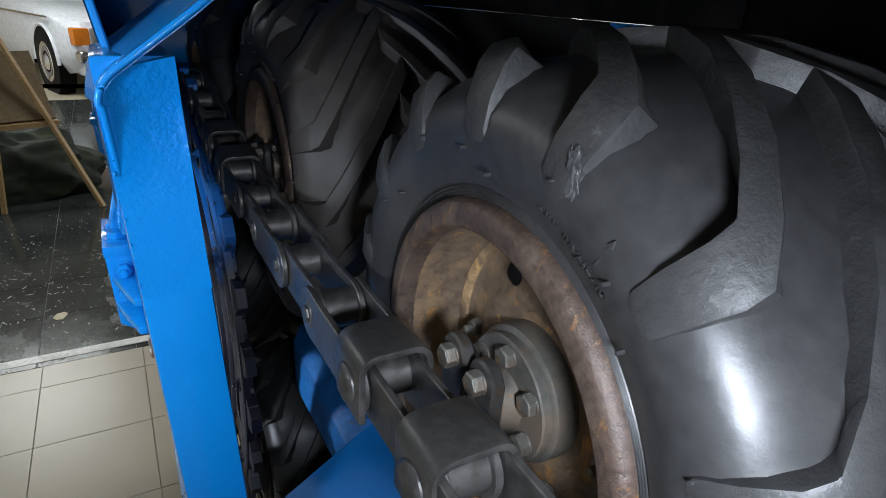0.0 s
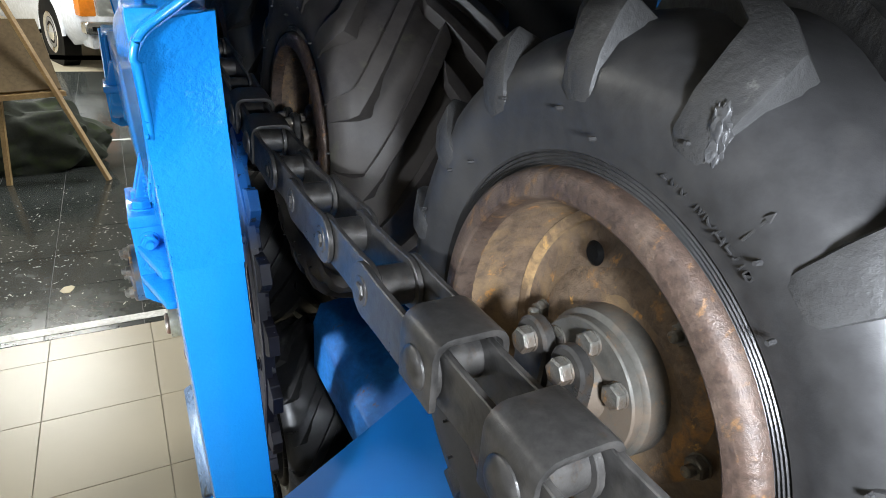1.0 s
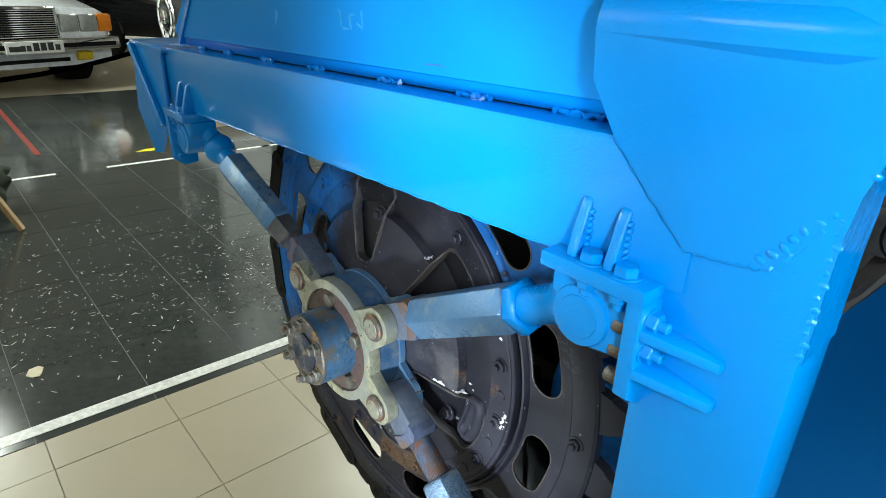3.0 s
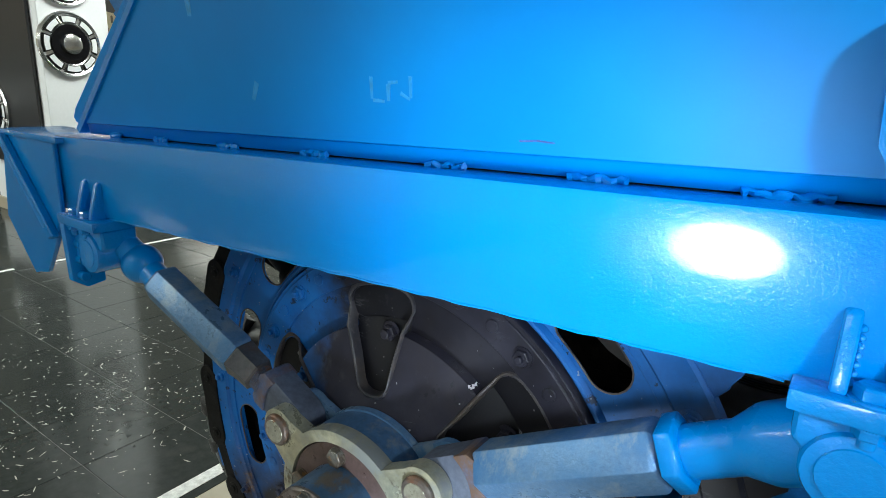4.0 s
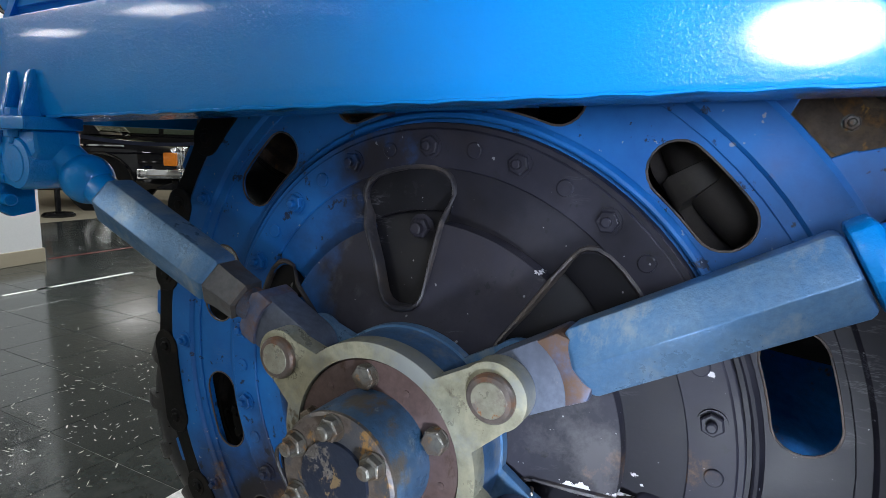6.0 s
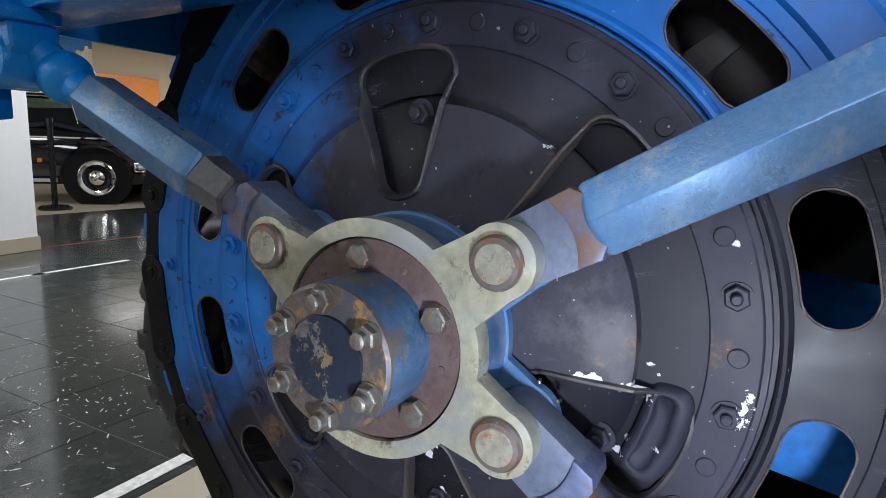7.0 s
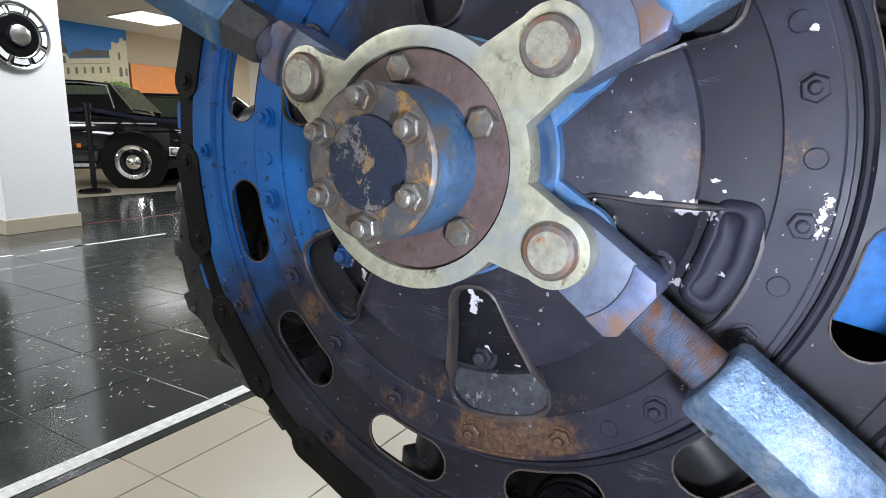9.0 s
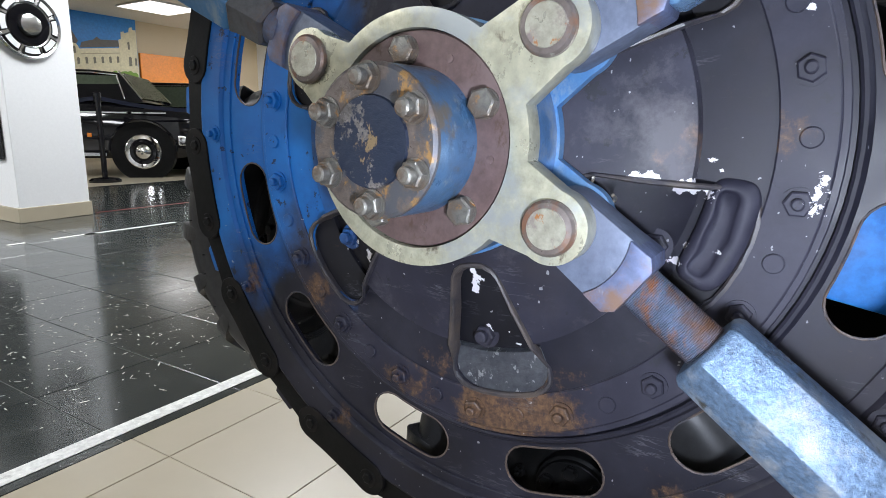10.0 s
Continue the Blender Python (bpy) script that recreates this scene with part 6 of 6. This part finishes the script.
def belt(a, b, sag, name="barrier_belt", label="dark blue belt stretched between barrier posts"):
    pts = [Vector(a).lerp(Vector(b), i / 16) - Vector((0, 0, sag * 4 * (i / 16) * (1 - i / 16))) for i in range(17)]
    bm = bmesh.new()
    up, dn = [bm.verts.new(p + Vector((0, 0, 0.022))) for p in pts], [bm.verts.new(p - Vector((0, 0, 0.022))) for p in pts]
    for i in range(16):
        bm.faces.new((up[i], up[i + 1], dn[i + 1], dn[i]))
    bmesh.ops.solidify(bm, geom=bm.faces[:], thickness=0.003)
    tagged(part(name, bm, BELT), label, "belt")


belt((3.3, 6.72, 0.95), (5.3, 5.9, 0.95), 0.12)
belt((3.3, 6.72, 0.95), (1.9, 8.3, 0.95), 0.1)
belt((-2.8, 5.95, 0.65), (2.4, 5.95, 0.82), 0.55)
stanchion(2.374, 5.99)
stanchion(-2.8, 5.95)

# picture of a palace on the far wall, and an orange board
poster = root("wall_poster", "large poster of a cream palace under a blue sky", "poster", (6.2, 13.93, 0))
part("sky", box(bmesh.new(), (0, -0.02, 1.5), (2.07, 0.0, 3.1)), plain("poster_sky", (0.012, 0.2, 0.58), 0.4), poster, smooth=0)
CREAM = plain("poster_cream", (0.66, 0.61, 0.42), 0.5)
SLATE = plain("poster_roof", (0.1, 0.1, 0.095), 0.5)
part("facade", prism(bmesh.new(), [(0.02, 1.55), (2.06, 1.6), (2.06, 2.35), (1.62, 2.42), (0.72, 2.3), (0.66, 2.4), (0.02, 2.5)], "y", -0.026, -0.022), CREAM, poster, smooth=0)
part("tower", prism(bmesh.new(), [(1.62, 1.6), (2.06, 1.6), (2.06, 2.86), (1.98, 2.86), (1.97, 2.92), (1.9, 2.9), (1.88, 2.8), (1.78, 2.76), (1.76, 2.8), (1.69, 2.78), (1.68, 2.62), (1.62, 2.6)], "y", -0.0305, -0.0265), CREAM, poster, smooth=0)
part("roof_band", prism(bmesh.new(), [(0.72, 2.32), (1.63, 2.44), (1.6, 2.58), (1.2, 2.55), (1.12, 2.6), (1.04, 2.53), (0.78, 2.45)], "y", -0.0305, -0.0265), SLATE, poster, smooth=0)
part("side_roof", prism(bmesh.new(), [(0.02, 2.5), (0.66, 2.4), (0.7, 2.46), (0.56, 2.72), (0.5, 2.82), (0.4, 2.72), (0.02, 2.78)], "y", -0.0305, -0.0265), SLATE, poster, smooth=0)
part("cornice", prism(bmesh.new(), [(0.74, 2.18), (1.62, 2.29), (1.62, 2.31), (0.74, 2.2)], "y", -0.0305, -0.0265), plain("poster_shade", (0.4, 0.36, 0.25), 0.5), poster, smooth=0)
PANE = plain("poster_window", (0.17, 0.16, 0.12), 0.5)
for x, z, w, h in [(0.1 + 0.18 * k, 1.9 + 0.022 * k, 0.055, 0.13) for k in range(9)] + [(0.2, 2.2, 0.05, 0.14), (0.4, 2.2, 0.05, 0.14), (0.58, 2.19, 0.05, 0.14), (1.83, 2.02, 0.075, 0.2), (1.83, 2.4, 0.05, 0.16), (1.98, 2.05, 0.05, 0.16)]:
    part("pictured_window", prism(bmesh.new(), [(x, z), (x + w, z + 0.005), (x + w, z + h), (x + w / 2, z + h + 0.02), (x, z + h)], "y", -0.0345, -0.0315), PANE, poster, smooth=0)
bm = bmesh.new()
for k in range(60):
    x, z = random.uniform(1.4, 1.98), random.uniform(1.52, 1.84)
    r = random.uniform(0.04, 0.09)
    prism(bm, arc(r, 0, 320, 8, (x, z)), "y", -0.036 - 0.0002 * k, -0.0325 - 0.0002 * k)
tagged(part("pictured_tree", bm, plain("poster_leaf", (0.16, 0.3, 0.04), 0.6), poster, smooth=0), kind="stuff")
ob = tagged(part("orange_board", soften(box(bmesh.new(), (8.32, 13.9, 1.6), (10.0, 13.96, 2.36)), 0.004), plain("orange_board_paint", (0.8, 0.25, 0.015), 0.4)), "bright orange board fixed to the far wall", "board")

# easel with a board seen from behind, and a heap of dark cloth
PLY = surface("brown_hardboard", (0.16, 0.11, 0.055), (0.2, 0.14, 0.07), rough=0.6, grain=60, patch=5)
PINE = surface("pale_pine", (0.42, 0.28, 0.13), (0.35, 0.22, 0.1), rough=0.5, grain=80, patch=6)
easel = root("easel", "pale wooden easel with a brown board, seen from behind", "easel", (0, 0, 0))
bm = box(bmesh.new(), (-1.25, -0.012, -0.2), (0, 0.012, 0.2))
part("board", turned(bm, Matrix.Translation((-0.41, 2.74, 0.476)) @ Matrix.Rotation(radians(20), 4, "Z") @ Matrix.Rotation(radians(-34), 4, "X") @ Matrix.Translation((0, 0, 0.2))), PLY, easel)
for a, b in (((-0.25, 2.56, 0.0), (-0.62, 2.83, 0.95)), ((-0.72, 2.6, 0.0), (-0.66, 2.83, 0.95)), ((-1.15, 2.56, 0.0), (-0.75, 2.83, 0.95))):
    part("leg", bar(bmesh.new(), [(0, 0.016), (1, 0.016)], a, b, 4, 45), PINE, easel, smooth=0)
part("ledge", turned(box(bmesh.new(), (-1.25, -0.035, -0.028), (0.01, 0.015, -0.003)), Matrix.Translation((-0.41, 2.74, 0.472)) @ Matrix.Rotation(radians(20), 4, "Z")), PINE, easel, smooth=0)
bm = bmesh.new()
bmesh.ops.create_icosphere(bm, subdivisions=5, radius=1.0)
for v in bm.verts:
    n = noise.noise(v.co * 2.1) * 0.22 + noise.noise(v.co * 5.0 + Vector((3, 1, 2))) * 0.09 + abs(noise.noise(v.co * 3.3 + Vector((7, 2, 5)))) * 0.12
    f = 1 + n
    v.co = Vector((v.co.x * 0.42 * f, v.co.y * 0.2 * f, max(-0.45, v.co.z) * 0.26 * f))
turned(bm, Matrix.Translation((-0.68, 2.95, 0.115)))
tagged(part("crumpled_cloth", bm, surface("dark_green_cloth", (0.022, 0.028, 0.02), (0.035, 0.05, 0.02), rough=0.8, grain=90, patch=8, relief=0.4)), "crumpled dark green cloth bundle on the floor", "cloth")

# chips and scraps on the black tiles
bm = bmesh.new()
for k in range(2300):
    x = random.uniform(-1.3, 2.4)
    y = 1.0 + abs(random.gauss(0.5, 0.42)) + random.uniform(0, 0.5)
    if y > 3.2:
        continue
    a, ln, w = random.uniform(0, 3.14), random.choice((0.0015, 0.002, 0.003, 0.004, 0.004, 0.006, 0.009, 0.013)), random.uniform(0.0011, 0.0026)
    u, q = Vector((math.cos(a), math.sin(a), 0)), Vector((-math.sin(a), math.cos(a), 0))
    o = Vector((x, y, 0.0006))
    vs = [bm.verts.new(o + u * s * ln + q * t * w + Vector((0, 0, 0.0008 * (s > 0)))) for s, t in ((-1, -0.5), (0, -1), (1, -0.3), (0.8, 0.7), (-0.3, 1))]
    bm.faces.new(vs)
tagged(part("floor_chips", bm, plain("pale_chips", (0.52, 0.5, 0.45), 0.7), smooth=0), "scattered pale chips and scraps on the black tiles", "debris", kind="stuff")
bm = prism(bmesh.new(), [(-0.437, 1.255), (-0.425, 1.285), (-0.4, 1.29), (-0.388, 1.275), (-0.396, 1.25), (-0.405, 1.232), (-0.425, 1.235)], "z", 0.0005, 0.003)
tagged(part("paper_scrap", bm, plain("cream_paper", (0.7, 0.62, 0.45), 0.7), smooth=0), "torn cream scrap lying on the black tiles", "paper scrap")
